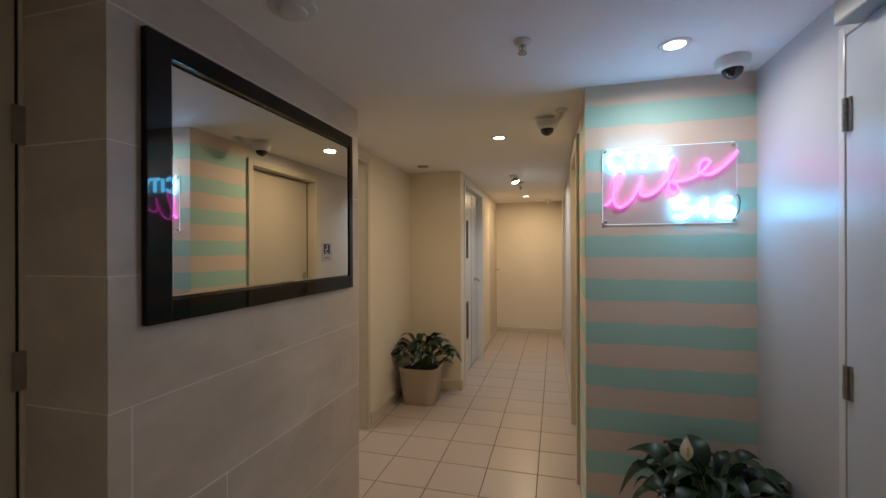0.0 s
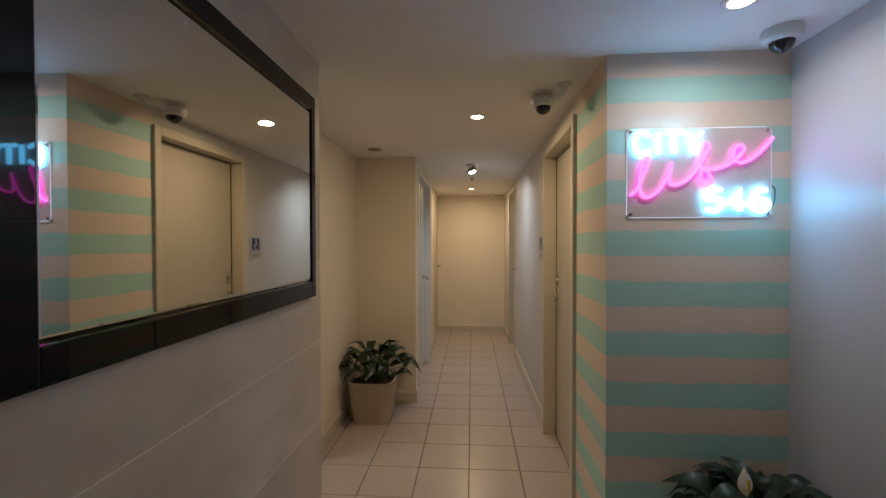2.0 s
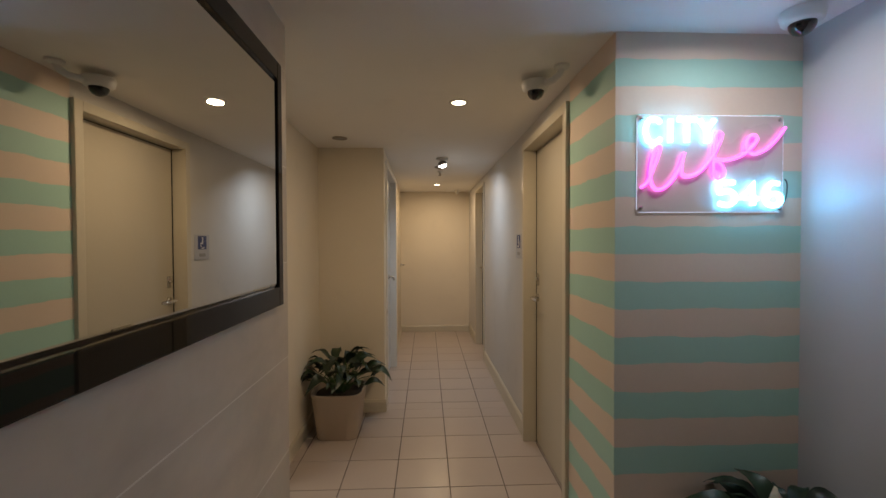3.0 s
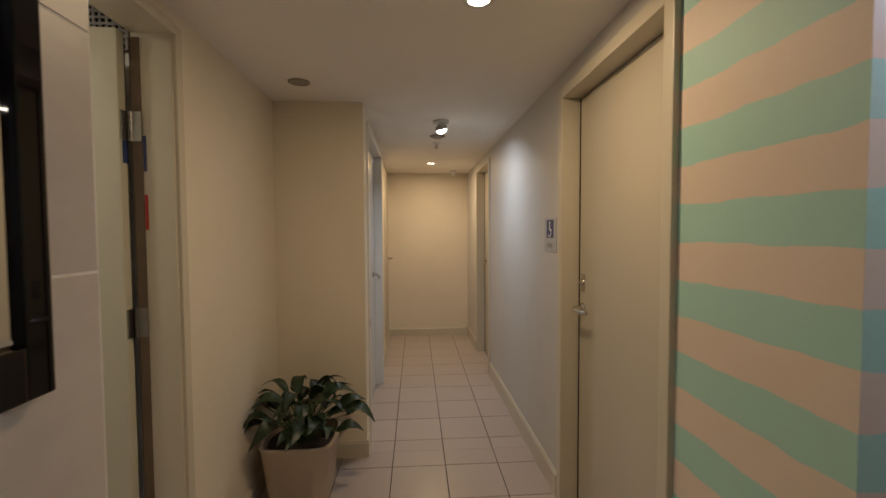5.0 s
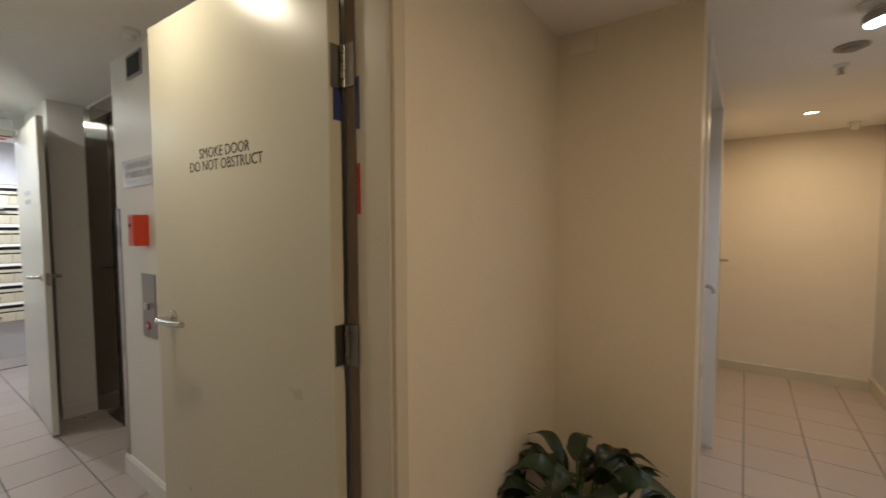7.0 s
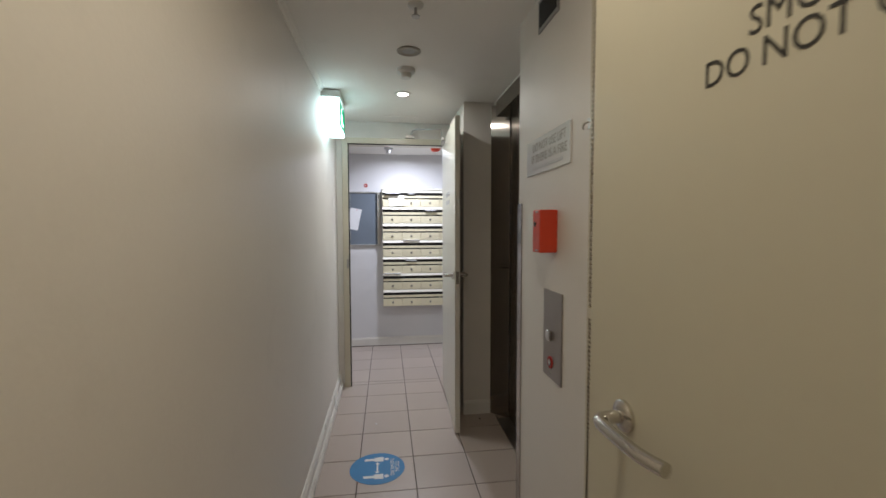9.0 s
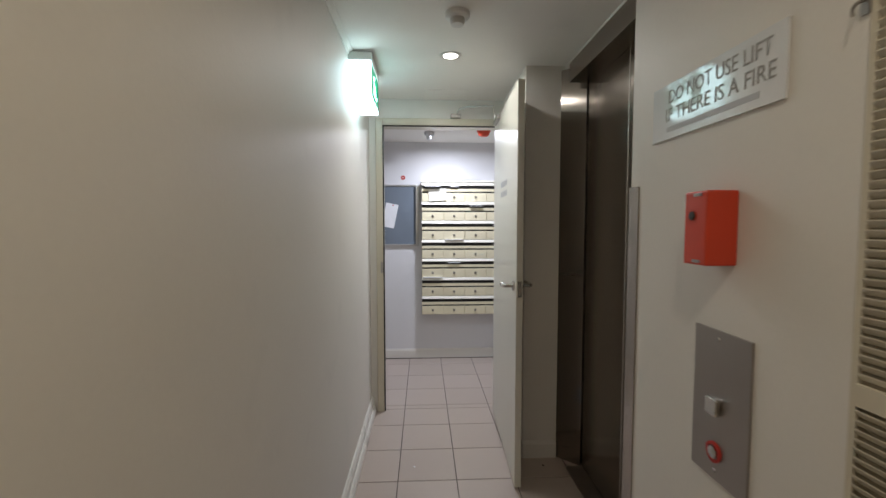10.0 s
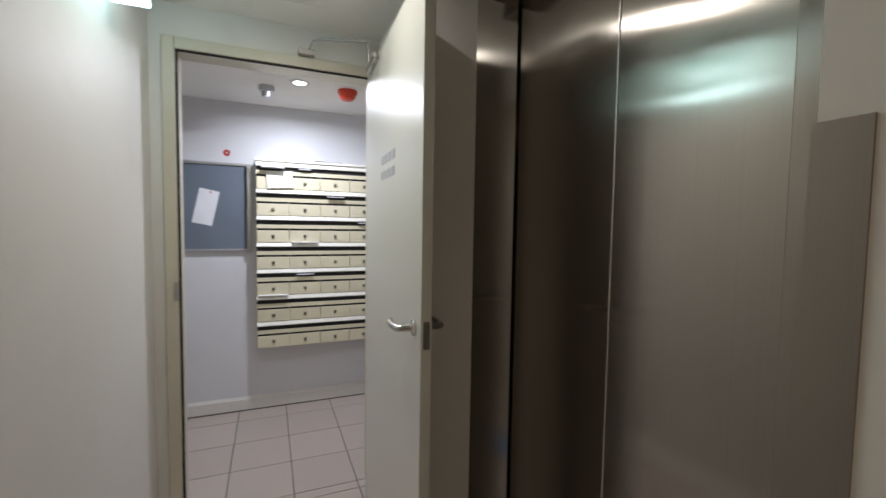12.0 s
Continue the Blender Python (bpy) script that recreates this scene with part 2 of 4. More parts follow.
NEONBLUE = glow("cyan_neon", (0.15, 0.60, 1.0), 17.0)
NEONPINK = glow("magenta_neon", (0.92, 0.09, 0.72), 4.4)
# emission in place of the neon light caught in the acrylic's edge
EDGEGLOW = glow("emissive_acrylic_edge", (0.74, 0.80, 1.0), 0.9)
LENS_WARM = glow("warm_lamp_lens", (1.0, 0.82, 0.58), 9.0)
LENS_WHITE = glow("white_lamp_lens", (1.0, 0.96, 0.90), 9.0)
EXITGLOW = glow("lit_exit_sign_diffuser", (0.64, 0.93, 1.0), 7.2)
EXITGREEN = glow("lit_exit_sign_green", (0.01, 0.30, 0.14), 0.3)


# ---- building helpers ----
def box(bm, x0, y0, z0, x1, y1, z1, bevel=0.0, seg=2):
    v = bmesh.ops.create_cube(bm, size=1.0, matrix=Matrix.LocRotScale(((x0 + x1) / 2, (y0 + y1) / 2, (z0 + z1) / 2), None, (abs(x1 - x0), abs(y1 - y0), abs(z1 - z0))))["verts"]
    if bevel:
        e = {e for a in v for e in a.link_edges}
        bmesh.ops.bevel(bm, geom=list(e), offset=bevel, segments=seg, affect="EDGES", profile=0.6)
    return bm


def boxes(*rows, bevel=0.0):
    bm = bmesh.new()
    for r in rows:
        box(bm, *r, bevel=bevel)
    return bm


def prism(bm, pts, z0, z1):
    lo, hi = [bm.verts.new((x, y, z0)) for x, y in pts], [bm.verts.new((x, y, z1)) for x, y in pts]
    n = len(pts)
    bm.faces.new(lo[::-1]), bm.faces.new(hi)
    for i in range(n):
        bm.faces.new((lo[i], lo[(i + 1) % n], hi[(i + 1) % n], hi[i]))
    bmesh.ops.recalc_face_normals(bm, faces=bm.faces)
    return bm


def lathe(bm, profile, m=None, n=28):
    """Turns (radius, height) pairs about the z axis."""
    m = m or Matrix()
    rings = [[bm.verts.new(m @ Vector((r * math.cos(2 * math.pi * i / n), r * math.sin(2 * math.pi * i / n), z))) for i in range(n)] for r, z in profile]
    for a, b in zip(rings, rings[1:]):
        for i in range(n):
            bm.faces.new((a[i], a[(i + 1) % n], b[(i + 1) % n], b[i]))
    bm.faces.new(rings[0][::-1]), bm.faces.new(rings[-1])
    bmesh.ops.recalc_face_normals(bm, faces=bm.faces)
    return bm


def tube(bm, pts, r, n=8):
    """A round tube along a line of points."""
    pts = [Vector(p) for p in pts]
    rings, up = [], None
    for i, p in enumerate(pts):
        d = (pts[min(i + 1, len(pts) - 1)] - pts[max(i - 1, 0)]).normalized()
        a = (up - d * up.dot(d)) if up else d.orthogonal()
        up = a.normalized()
        b = d.cross(up)
        rings.append([bm.verts.new(p + r * (math.cos(2 * math.pi * k / n) * up + math.sin(2 * math.pi * k / n) * b)) for k in range(n)])
    for a, b in zip(rings, rings[1:]):
        for k in range(n):
            bm.faces.new((a[k], a[(k + 1) % n], b[(k + 1) % n], b[k]))
    bm.faces.new(rings[0][::-1]), bm.faces.new(rings[-1])
    bmesh.ops.recalc_face_normals(bm, faces=bm.faces)
    return bm


def smooth_line(pts, steps=6):
    """Catmull-Rom points through a short line."""
    pts = [Vector(p) for p in pts]
    out = []
    for i in range(len(pts) - 1):
        p0, p1, p2, p3 = pts[max(i - 1, 0)], pts[i], pts[i + 1], pts[min(i + 2, len(pts) - 1)]
        for k in range(steps):
            t = k / steps
            out.append(0.5 * (2 * p1 + (p2 - p0) * t + (2 * p0 - 5 * p1 + 4 * p2 - p3) * t * t + (3 * p1 - p0 - 3 * p2 + p3) * t ** 3))
    return out + [pts[-1]]


def mesh_of(name, bm, material, smooth=False):
    me = bpy.data.meshes.new(name)
    bm.to_mesh(me)
    bm.free()
    me.materials.append(material)
    if smooth:
        for p in me.polygons:
            p.use_smooth = True
        me.set_sharp_from_angle(angle=radians(38))
    return me


def part(name, bm, material, parent, label="", smooth=False):
    ob = new(name, mesh_of(name, bm, material, smooth))
    ob.parent = parent
    return tagged(ob, label) if label else ob


def piece(name, me, parent, loc):
    ob = new(name, me)
    ob.parent, ob.location = parent, loc
    return ob


def thing(name, m, label, category, group=""):
    ob = new(name)
    ob.empty_display_size = 0.05
    ob.matrix_world = m
    return tagged(ob, label, category, group)


def structure(name, bm, material, label, category, smooth=False):
    return tagged(new(name, mesh_of(name, bm, material, smooth)), label, category, kind="structure")


def lettering(name, text, size, m, material, parent, width):
    """Flat printed words as a thin mesh."""
    cu = bpy.data.curves.new(name, "FONT")
    cu.body, cu.size, cu.align_x, cu.extrude = text, size, "CENTER", 0.0003
    cu.resolution_u, cu.space_line = 3, 0.85
    tmp = new(name, cu)
    me = bpy.data.meshes.new_from_object(tmp.evaluated_get(bpy.context.evaluated_depsgraph_get()))
    bpy.data.objects.remove(tmp)
    wide = max(v.co.x for v in me.vertices) - min(v.co.x for v in me.vertices)
    me.transform(Matrix.Diagonal((width / wide, 1, 1, 1)))
    me.materials.clear()
    me.materials.append(material)
    ob = new(name, me)
    ob.parent = parent
    ob.matrix_local = m
    return ob


def wpart(name, bm, material, parent, label="", smooth=False):
    """A part whose mesh is given in world coordinates."""
    m, p = Matrix(), parent
    while p:
        m, p = p.matrix_basis @ m, p.parent
    bm.transform(m.inverted())
    return part(name, bm, material, parent, label, smooth)


# ---- structure ----
EAST, WEST, FARY = -0.2, -1.24, 8.0


def east_x(y):
    return EAST - 0.03 * max(0.0, y - 4.53) / 3.47


def west_x(y):
    return WEST - 0.055 * max(0.0, y - 4.965) / 3.035


floor = structure("floor", boxes((-7.1, 2.0, -0.08, -1.9, 5.2, -0.003), (-1.9, -0.8, -0.08, 0.7, 8.15, -0.003)), GROUT, "beige square ceramic tiles with dark grout", "floor")
LDX = -5.68
structure("ceiling_hall", boxes((-1.89, -0.8, CEIL_A, 0.7, 8.15, CEIL_A + 0.1)), CEILING, "plain matt white plaster ceiling of the corridor", "ceiling")
structure("ceiling_lift_hall", boxes((LDX - 0.12, 2.9, CEIL_B, -1.89, 4.5, CEIL_B + 0.1)), CEILING, "plain matt white plaster ceiling before the lift", "ceiling")
structure("ceiling_lobby", boxes((-7.1, 2.0, CEIL_C, LDX - 0.12, 5.2, CEIL_C + 0.1)), CEILING, "plain white ceiling of the mailbox lobby", "ceiling")

TOP = 2.42
bm = boxes((EAST, 3.03, -0.02, 0.64, 3.17, TOP), (EAST, 3.17, -0.02, EAST + 0.14, 3.52, TOP))
structure("wall_striped", bm, STRIPES, "wall painted in mint and pinkish beige bands", "wall")
bm = boxes((EAST, 3.52, 2.08, EAST + 0.14, 4.45, TOP))
prism(bm, [(EAST, 4.45), (EAST + 0.14, 4.45), (east_x(6.36) + 0.14, 6.36), (east_x(6.36), 6.36)], -0.02, TOP)
prism(bm, [(east_x(6.36), 6.36), (east_x(6.36) + 0.14, 6.36), (east_x(7.20) + 0.14, 7.20), (east_x(7.20), 7.20)], 2.09, TOP)
prism(bm, [(east_x(7.20), 7.20), (east_x(7.20) + 0.14, 7.20), (east_x(8.1) + 0.14, 8.1), (east_x(8.1), 8.1)], -0.02, TOP)
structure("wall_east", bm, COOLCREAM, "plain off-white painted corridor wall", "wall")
structure("wall_far", boxes((-1.5, FARY, -0.02, 0.0, FARY + 0.12, TOP)), CREAM, "plain cream end wall of the corridor", "wall")
bm = boxes((-1.92, 4.965, -0.02, WEST, 5.06, TOP))
prism(bm, [(-1.40, 5.06), (WEST, 5.06), (west_x(5.13), 5.13), (-1.40, 5.13)], -0.02, TOP)
prism(bm, [(-1.40, 5.13), (west_x(5.13), 5.13), (west_x(6.24), 6.24), (-1.40, 6.24)], 2.10, TOP)
prism(bm, [(-1.45, 6.24), (west_x(6.24), 6.24), (west_x(FARY), FARY), (-1.45, FARY)], -0.02, TOP)
structure("wall_west_corridor", bm, CREAM, "plain cream corridor wall with a closet doorway", "wall")
bm = boxes((-1.89, 3.936, -0.02, -1.77, 4.965, TOP), (-1.89, 3.0, 2.10, -1.77, 3.936, TOP))
structure("wall_alcove", bm, CREAM, "cream wall beside the smoke door", "wall")
wall_tiled = structure("wall_tiled", boxes((-1.89, 1.6915, -0.02, -1.3876, 3.0295, TOP)), WALLGROUT, "wall clad in large grey stone-look tiles", "wall")
structure("wall_entry_west", boxes((-1.80, -0.8, -0.02, -1.68, 0.80, TOP), (-1.80, 0.80, 2.10, -1.68, 1.716, TOP)), CREAM, "dim cream wall round an entry door", "wall")
structure("wall_entry_east", boxes((0.507, -0.8, -0.02, 0.64, 1.56, TOP), (0.507, 1.56, 2.06, 0.64, 2.47, TOP), (0.507, 2.47, -0.02, 0.64, 3.03, TOP)), SATINWALL, "plain off-white wall beside a door", "wall")
structure("wall_entry_south", boxes((-1.80, -0.92, -0.02, 0.64, -0.8, TOP)), CREAM, "plain cream wall behind the entry", "wall")
SOUTH, NORTH, NEND = 3.025, 4.022, -3.885
structure("wall_south_lift_hall", boxes((LDX, 2.92, -0.02, -1.89, SOUTH, TOP)), GREYWHITE, "long plain off-white wall", "wall")
structure("wall_north_lift_hall", boxes((NEND, NORTH, -0.02, -1.89, NORTH + 0.14, TOP), (NEND, NORTH + 0.14, -0.02, -3.78, 4.40, TOP)), GREYWHITE, "off-white wall with notices and a louvred panel", "wall")
structure("wall_lift", boxes((-5.02, 4.20, 2.225, NEND, 4.40, TOP), (LDX, 3.98, -0.02, -5.02, 4.40, TOP), (-5.02, 4.34, -0.02, NEND, 4.40, 2.225)), GREYWHITE, "off-white wall and pier round the lift", "wall")
structure("wall_lobby_door", boxes((LDX - 0.12, 2.0, -0.02, LDX, 3.07, TOP), (LDX - 0.12, 3.07, 2.115, LDX, 3.99, TOP), (LDX - 0.12, 3.99, -0.02, LDX, 5.2, TOP)), GREYWHITE, "off-white wall above the lobby doorway", "wall")
LOBBY = -6.89
structure("wall_lobby_back", boxes((LOBBY - 0.12, 2.0, -0.02, LOBBY, 5.2, TOP)), LOBBYWHITE, "cool white lobby wall behind the mailboxes", "wall")
structure("wall_lobby_side", boxes((LOBBY, 1.9, -0.02, LDX - 0.12, 2.02, TOP), (LOBBY, 5.1, -0.02, LDX - 0.12, 5.2, TOP)), LOBBYWHITE, "plain white lobby side walls", "wall")


# ---- skirting ----
def skirting(name, runs, h, t, material, label):
    """Runs: (x0, y0, x1, y1, nx, ny), the foot of the wall and the way it faces."""
    bm = bmesh.new()
    for x0, y0, x1, y1, nx, ny in runs:
        a, b, n = Vector((x0, y0, 0)), Vector((x1, y1, 0)), Vector((nx, ny, 0))
        prof = [(0, 0), (t, 0), (t, h - 0.018), (t * 0.55, h - 0.006), (t * 0.4, h), (0, h)]
        ra = [bm.verts.new(a + n * u + Vector((0, 0, v))) for u, v in prof]
        rb = [bm.verts.new(b + n * u + Vector((0, 0, v))) for u, v in prof]
        for i in range(6):
            j = (i + 1) % 6
            bm.faces.new((ra[i], ra[j], rb[j], rb[i]))
        bm.faces.new(ra), bm.faces.new(rb[::-1])
    bmesh.ops.recalc_face_normals(bm, faces=bm.faces)
    return structure(name, bm, material, label, "skirting board")


skirting("baseboard_east", [(EAST, 4.48, east_x(6.345), 6.345, -1, 0), (east_x(7.215), 7.215, east_x(8), FARY, -1, 0)], 0.13, 0.014, TRIM, "cream painted skirting board along the corridor")
skirting("baseboard_far", [(west_x(FARY), FARY, east_x(8), FARY, 0, -1)], 0.10, 0.012, TRIM, "cream painted skirting board of the end wall")
skirting("baseboard_west", [(WEST, 4.965, west_x(5.10), 5.10, 1, 0), (west_x(6.26), 6.26, west_x(FARY), FARY, 1, 0)], 0.10, 0.012, TRIM, "cream painted skirting board by the closet")
skirting("baseboard_alcove", [(-1.77, 4.0, -1.77, 4.965, 1, 0), (-1.77, 4.965, WEST + 0.012, 4.965, 0, -1)], 0.10, 0.012, TRIM, "cream painted skirting board of the alcove")
skirting("baseboard_south", [(-1.90, SOUTH, LDX, SOUTH, 0, 1)], 0.11, 0.016, WHITETRIM, "white gloss skirting board along the long wall")
skirting("trim_floor_bead", [(-1.90, SOUTH + 0.0155, LDX + 0.016, SOUTH + 0.0155, 0, 1)], 0.048, 0.016, WHITETRIM, "white rounded bead at the foot of the skirting board")
skirting("baseboard_north", [(-1.90, NORTH, NEND, NORTH, 0, -1)], 0.11, 0.014, WHITETRIM, "white skirting board below the notices")
skirting("baseboard_pier", [(-5.02, 3.98, -5.02, 4.178, 1, 0)], 0.10, 0.012, WHITETRIM, "white skirting board of the pier beside the lift")
structure("trim_lobby_gap", boxes((LOBBY, 2.02, 0.0005, LOBBY + 0.016, 5.1, 0.007)), GROUT, "thin dark strip along the foot of the lobby wall", "floor joint")
skirting("baseboard_lobby", [(LOBBY, 2.02, LOBBY, 5.1, 1, 0)], 0.10, 0.012, WHITETRIM, "white skirting board of the lobby wall")


bm = bmesh.new()
prof = [(0, 0), (0.024, 0), (0.024, -0.006), (0.010, -0.014), (0.006, -0.026), (0, -0.026)]
for xa, xb in ((-1.892, LDX + 0.001),):
    ra, rb = [bm.verts.new((xa, SOUTH + u, CEIL_B + v)) for u, v in prof], [bm.verts.new((xb, SOUTH + u, CEIL_B + v)) for u, v in prof]
    for k in range(6):
        bm.faces.new((ra[k], ra[(k + 1) % 6], rb[(k + 1) % 6], rb[k]))
    bm.faces.new(ra), bm.faces.new(rb[::-1])
bmesh.ops.recalc_face_normals(bm, faces=bm.faces)
structure("trim_cornice", bm, CEILING, "thin white cornice bead along the long wall", "cornice")


# ---- doors ----
def jambs(x0, x1, y0, y1, top, w):
    """Two uprights and a head round an opening in a wall that runs along y."""
    return boxes((x0, y0, 0, x1, y0 + w, top), (x0, y1 - w, 0, x1, y1, top), (x0, y0 + w, top - w, x1, y1 - w, top), bevel=0.004)


def lever(parent, m, length=0.115, deadlock=False):
    """Lever handle on a round rose; +z stands off the door, +x is the way the lever points."""
    bm = bmesh.new()
    lathe(bm, [(0.026, 0), (0.026, 0.006), (0.022, 0.010), (0.011, 0.012), (0.010, 0.045)])
    tube(bm, smooth_line([(0, 0, 0.040), (0.010, 0, 0.052), (0.035, 0, 0.056), (length * 0.7, 0, 0.055), (length, 0.002, 0.046)], 5), 0.0105, 10)
    if deadlock:
        box(bm, -0.020, 0.085, 0, 0.020, 0.165, 0.006, 0.003)
        lathe(bm, [(0.013, 0.005), (0.013, 0.014), (0.010, 0.017)], Matrix.Translation((0, 0.125, 0)))
    ob = part("door_handle", bm, CHROME, parent, "satin chrome lever handle", True)
    ob.matrix_local = m
    return ob


def hinge(parent, x, y, z, label="steel butt hinge", flat=False):
    bm = boxes((x + 0.004, y - 0.016, z - 0.05, x + 0.009, y + 0.016, z + 0.05)) if flat else boxes((x - 0.03, y - 0.003, z - 0.05, x + 0.03, y + 0.002, z + 0.05))
    for k in range(5):
        lathe(bm, [(0.007, -0.009), (0.007, 0.009)], Matrix.Translation((x, y, z - 0.04 + 0.02 * k)), 12)
    return wpart("hinge", bm, DULLSTEEL, parent, label, True)


def axes(x, y, o):
    """Matrix with given x and y axes and origin."""
    x, y = Vector(x), Vector(y)
    z = x.cross(y)
    return Matrix(((x[0], y[0], z[0], o[0]), (x[1], y[1], z[1], o[1]), (x[2], y[2], z[2], o[2]), (0, 0, 0, 1)))


# accessible toilet door
def door_root(name, m, label):
    ob = thing(name, m, label, "door")
    ob["kind"] = "structure"
    return ob


d = door_root("door_1", pose(EAST, 3.98, 0), "closed cream flush door in a cream frame")
wpart("door_frame", jambs(EAST - 0.020, EAST + 0.12, 3.52, 4.45, 2.08, 0.05), TRIM, d)
wpart("door_stop", boxes((EAST + 0.08, 3.57, 2.01, EAST + 0.095, 4.40, 2.03), (EAST + 0.08, 4.395, 0, EAST + 0.095, 4.40, 2.01)), DARK, d)
wpart("door_gap", boxes((EAST + 0.070, 4.3905, 0.0, EAST + 0.1, 4.3992, 2.024)), DARK, d)
leaf = wpart("door_leaf", boxes((EAST + 0.072, 3.574, 0.012, EAST + 0.112, 4.390, 2.024), bevel=0.003), DOORPAINT, d)
lever(leaf, axes((0, -1, 0), (0, 0, 1), (0.072, 0.365, 1.018)), 0.14, True)

# far corridor door
fx = east_x(6.85)
d = door_root("door_2", pose(fx, 6.78, 0), "closed cream narrow door deep in its cream frame")
wpart("door_frame", jambs(fx - 0.012, fx + 0.135, 6.36, 7.20, 2.09, 0.035), TRIM, d)
leaf = wpart("door_leaf", boxes((fx + 0.088, 6.398, 0.012, fx + 0.128, 7.162, 2.052), bevel=0.003), DOORPAINT, d)
lever(leaf, axes((0, -1, 0), (0, 0, 1), (0.088, 0.30, 1.05)), 0.11)
wpart("door_gap", boxes((fx + 0.083, 7.160, 0.0, fx + 0.088, 7.1645, 2.052)), DARK, d)

# closet door
d = door_root("door_3", pose(WEST, 5.78, 0), "closed pale grey closet door with a yellow sticker")
wpart("door_frame", jambs(-1.36, WEST + 0.010, 5.13, 6.24, 2.10, 0.045), WHITETRIM, d)
leaf = wpart("door_leaf", boxes((-1.335, 5.177, 0.012, -1.30, 6.193, 2.052), bevel=0.003), WHITEDOOR, d)
wpart("meeting_gap", boxes((-1.3015, 5.795, 0.02, -1.2985, 5.801, 2.04)), DARK, d)
for z0, z1 in ((1.29, 1.72), (0.38, 0.80)):
    wpart("vent_slot", boxes((-1.3015, 5.50, z0, -1.2975, 5.62, z1), bevel=0.001), DARK, leaf, "tall narrow dark vent")
k = lever(leaf, Matrix(), 0.02)
k.matrix_local = pose(-0.06, 0.22, 1.025, 0, 90, 0)
wpart("sticker", boxes((-1.30, 5.83, 1.91, -1.298, 5.92, 2.01)), YELLOW, leaf, "yellow warning sticker")

# flush door at the corridor's end
wx = west_x(7.9)
d = door_root("door_8", pose(wx, 7.52, 0), "closed flush cream door at the corridor's end")
bm = prism(bmesh.new(), [(west_x(7.14) - 0.03, 7.14), (west_x(7.14) + 0.004, 7.14), (wx + 0.004, 7.93), (wx - 0.03, 7.93)], 0.012, 2.05)
leaf = wpart("door_leaf", bm, DOORPAINT, d)
lever(leaf, axes((0, -1, 0), (0, 0, 1), (0.004, 0.33, 1.05)) @ pose(0, 0, 0, 180, 0, 0), 0.05)

# entry doors beside the start
d = door_root("door_4", pose(-1.68, 1.26, 0), "closed dim grey door with steel hinges")
wpart("door_frame", jambs(-1.79, -1.668, 0.80, 1.712, 2.10, 0.03), TRIM, d)
wpart("door_leaf", boxes((-1.72, 0.832, 0.012, -1.676, 1.676, 2.064), bevel=0.003), DOORPAINT, d)
for z in (1.72, 1.09, 0.3):
    hinge(d, -1.672, 1.680, z, "steel butt hinge", True)
wpart("door_gap", boxes((-1.70, 1.677, 0, -1.675, 1.681, 2.06)), DARK, d)

d = door_root("door_5", pose(0.507, 2.0, 0), "closed off-white door with steel hinges and a closer")
wpart("door_frame", jambs(0.495, 0.62, 1.56, 2.47, 2.06, 0.03), WHITETRIM, d)
wpart("door_leaf", boxes((0.497, 1.592, 0.012, 0.545, 2.436, 2.026), bevel=0.003), WHITEDOOR, d)
for z in (1.79, 1.0, 0.25):
    hinge(d, 0.4875, 2.425, z, "steel butt hinge", True)
wpart("door_gap", boxes((0.506, 2.437, 0, 0.54, 2.4395, 2.03)), DARK, d)
wpart("door_closer", boxes((0.43, 2.08, 2.03, 0.497, 2.37, 2.10), bevel=0.006), LOCKSTEEL, d, "silver overhead door closer")

# smoke door, standing open along the lift hall
d = door_root("door_6", pose(-1.906, 3.862, 0), "open pale cream smoke door with black lettering")
wpart("door_frame", jambs(-1.888, -1.755, 3.0, 3.936, 2.10, 0.034), TRIM, d)
wpart("jamb_lip", boxes((-1.770, 3.908, 0, -1.742, 3.948, 2.10), (-1.770, 3.0, 2.065, -1.742, 3.908, 2.105), bevel=0.004), TRIM, d)
wpart("jamb_strip", boxes((-1.886, 3.898, 0, -1.858, 3.9015, 2.05)), BROWNSEAL, d, "brown smoke seal in the jamb")
wpart("seal_fin", boxes((-1.892, 3.900, 0, -1.8885, 3.99, 2.115)), BROWNSEAL, d, "brown rubber fin behind the door edge")
leaf = part("door_leaf", boxes((-0.915, 0, 0.012, 0.0, 0.04, 2.063), bevel=0.003), SMOKEDOOR, d)
leaf.matrix_local = pose(0, 0, 0, 0, 0, 2.6)
part("edge_seal", boxes((-0.001, 0.0365, 0.02, 0.002, 0.0395, 2.03)), DARKRUBBER, leaf)
lever(leaf, axes((1, 0, 0), (0, 0, 1), (-0.800, 0, 1.058)), 0.155)
lettering("lettering", "SMOKE DOOR\nDO NOT OBSTRUCT", 0.045, axes((1, 0, 0), (0, 0, 1), (-0.458, -0.0004, 1.583)), BLACKPRINT, leaf, 0.388)
part("latch_plate", boxes((0.0002, 0.010, 1.735, 0.0025, 0.034, 1.80)), CHROME, leaf, "steel edge plate")
part("edge_label", boxes((0.0002, 0.012, 1.625, 0.0015, 0.036, 1.73)), NAVY, leaf, "dark blue edge label")
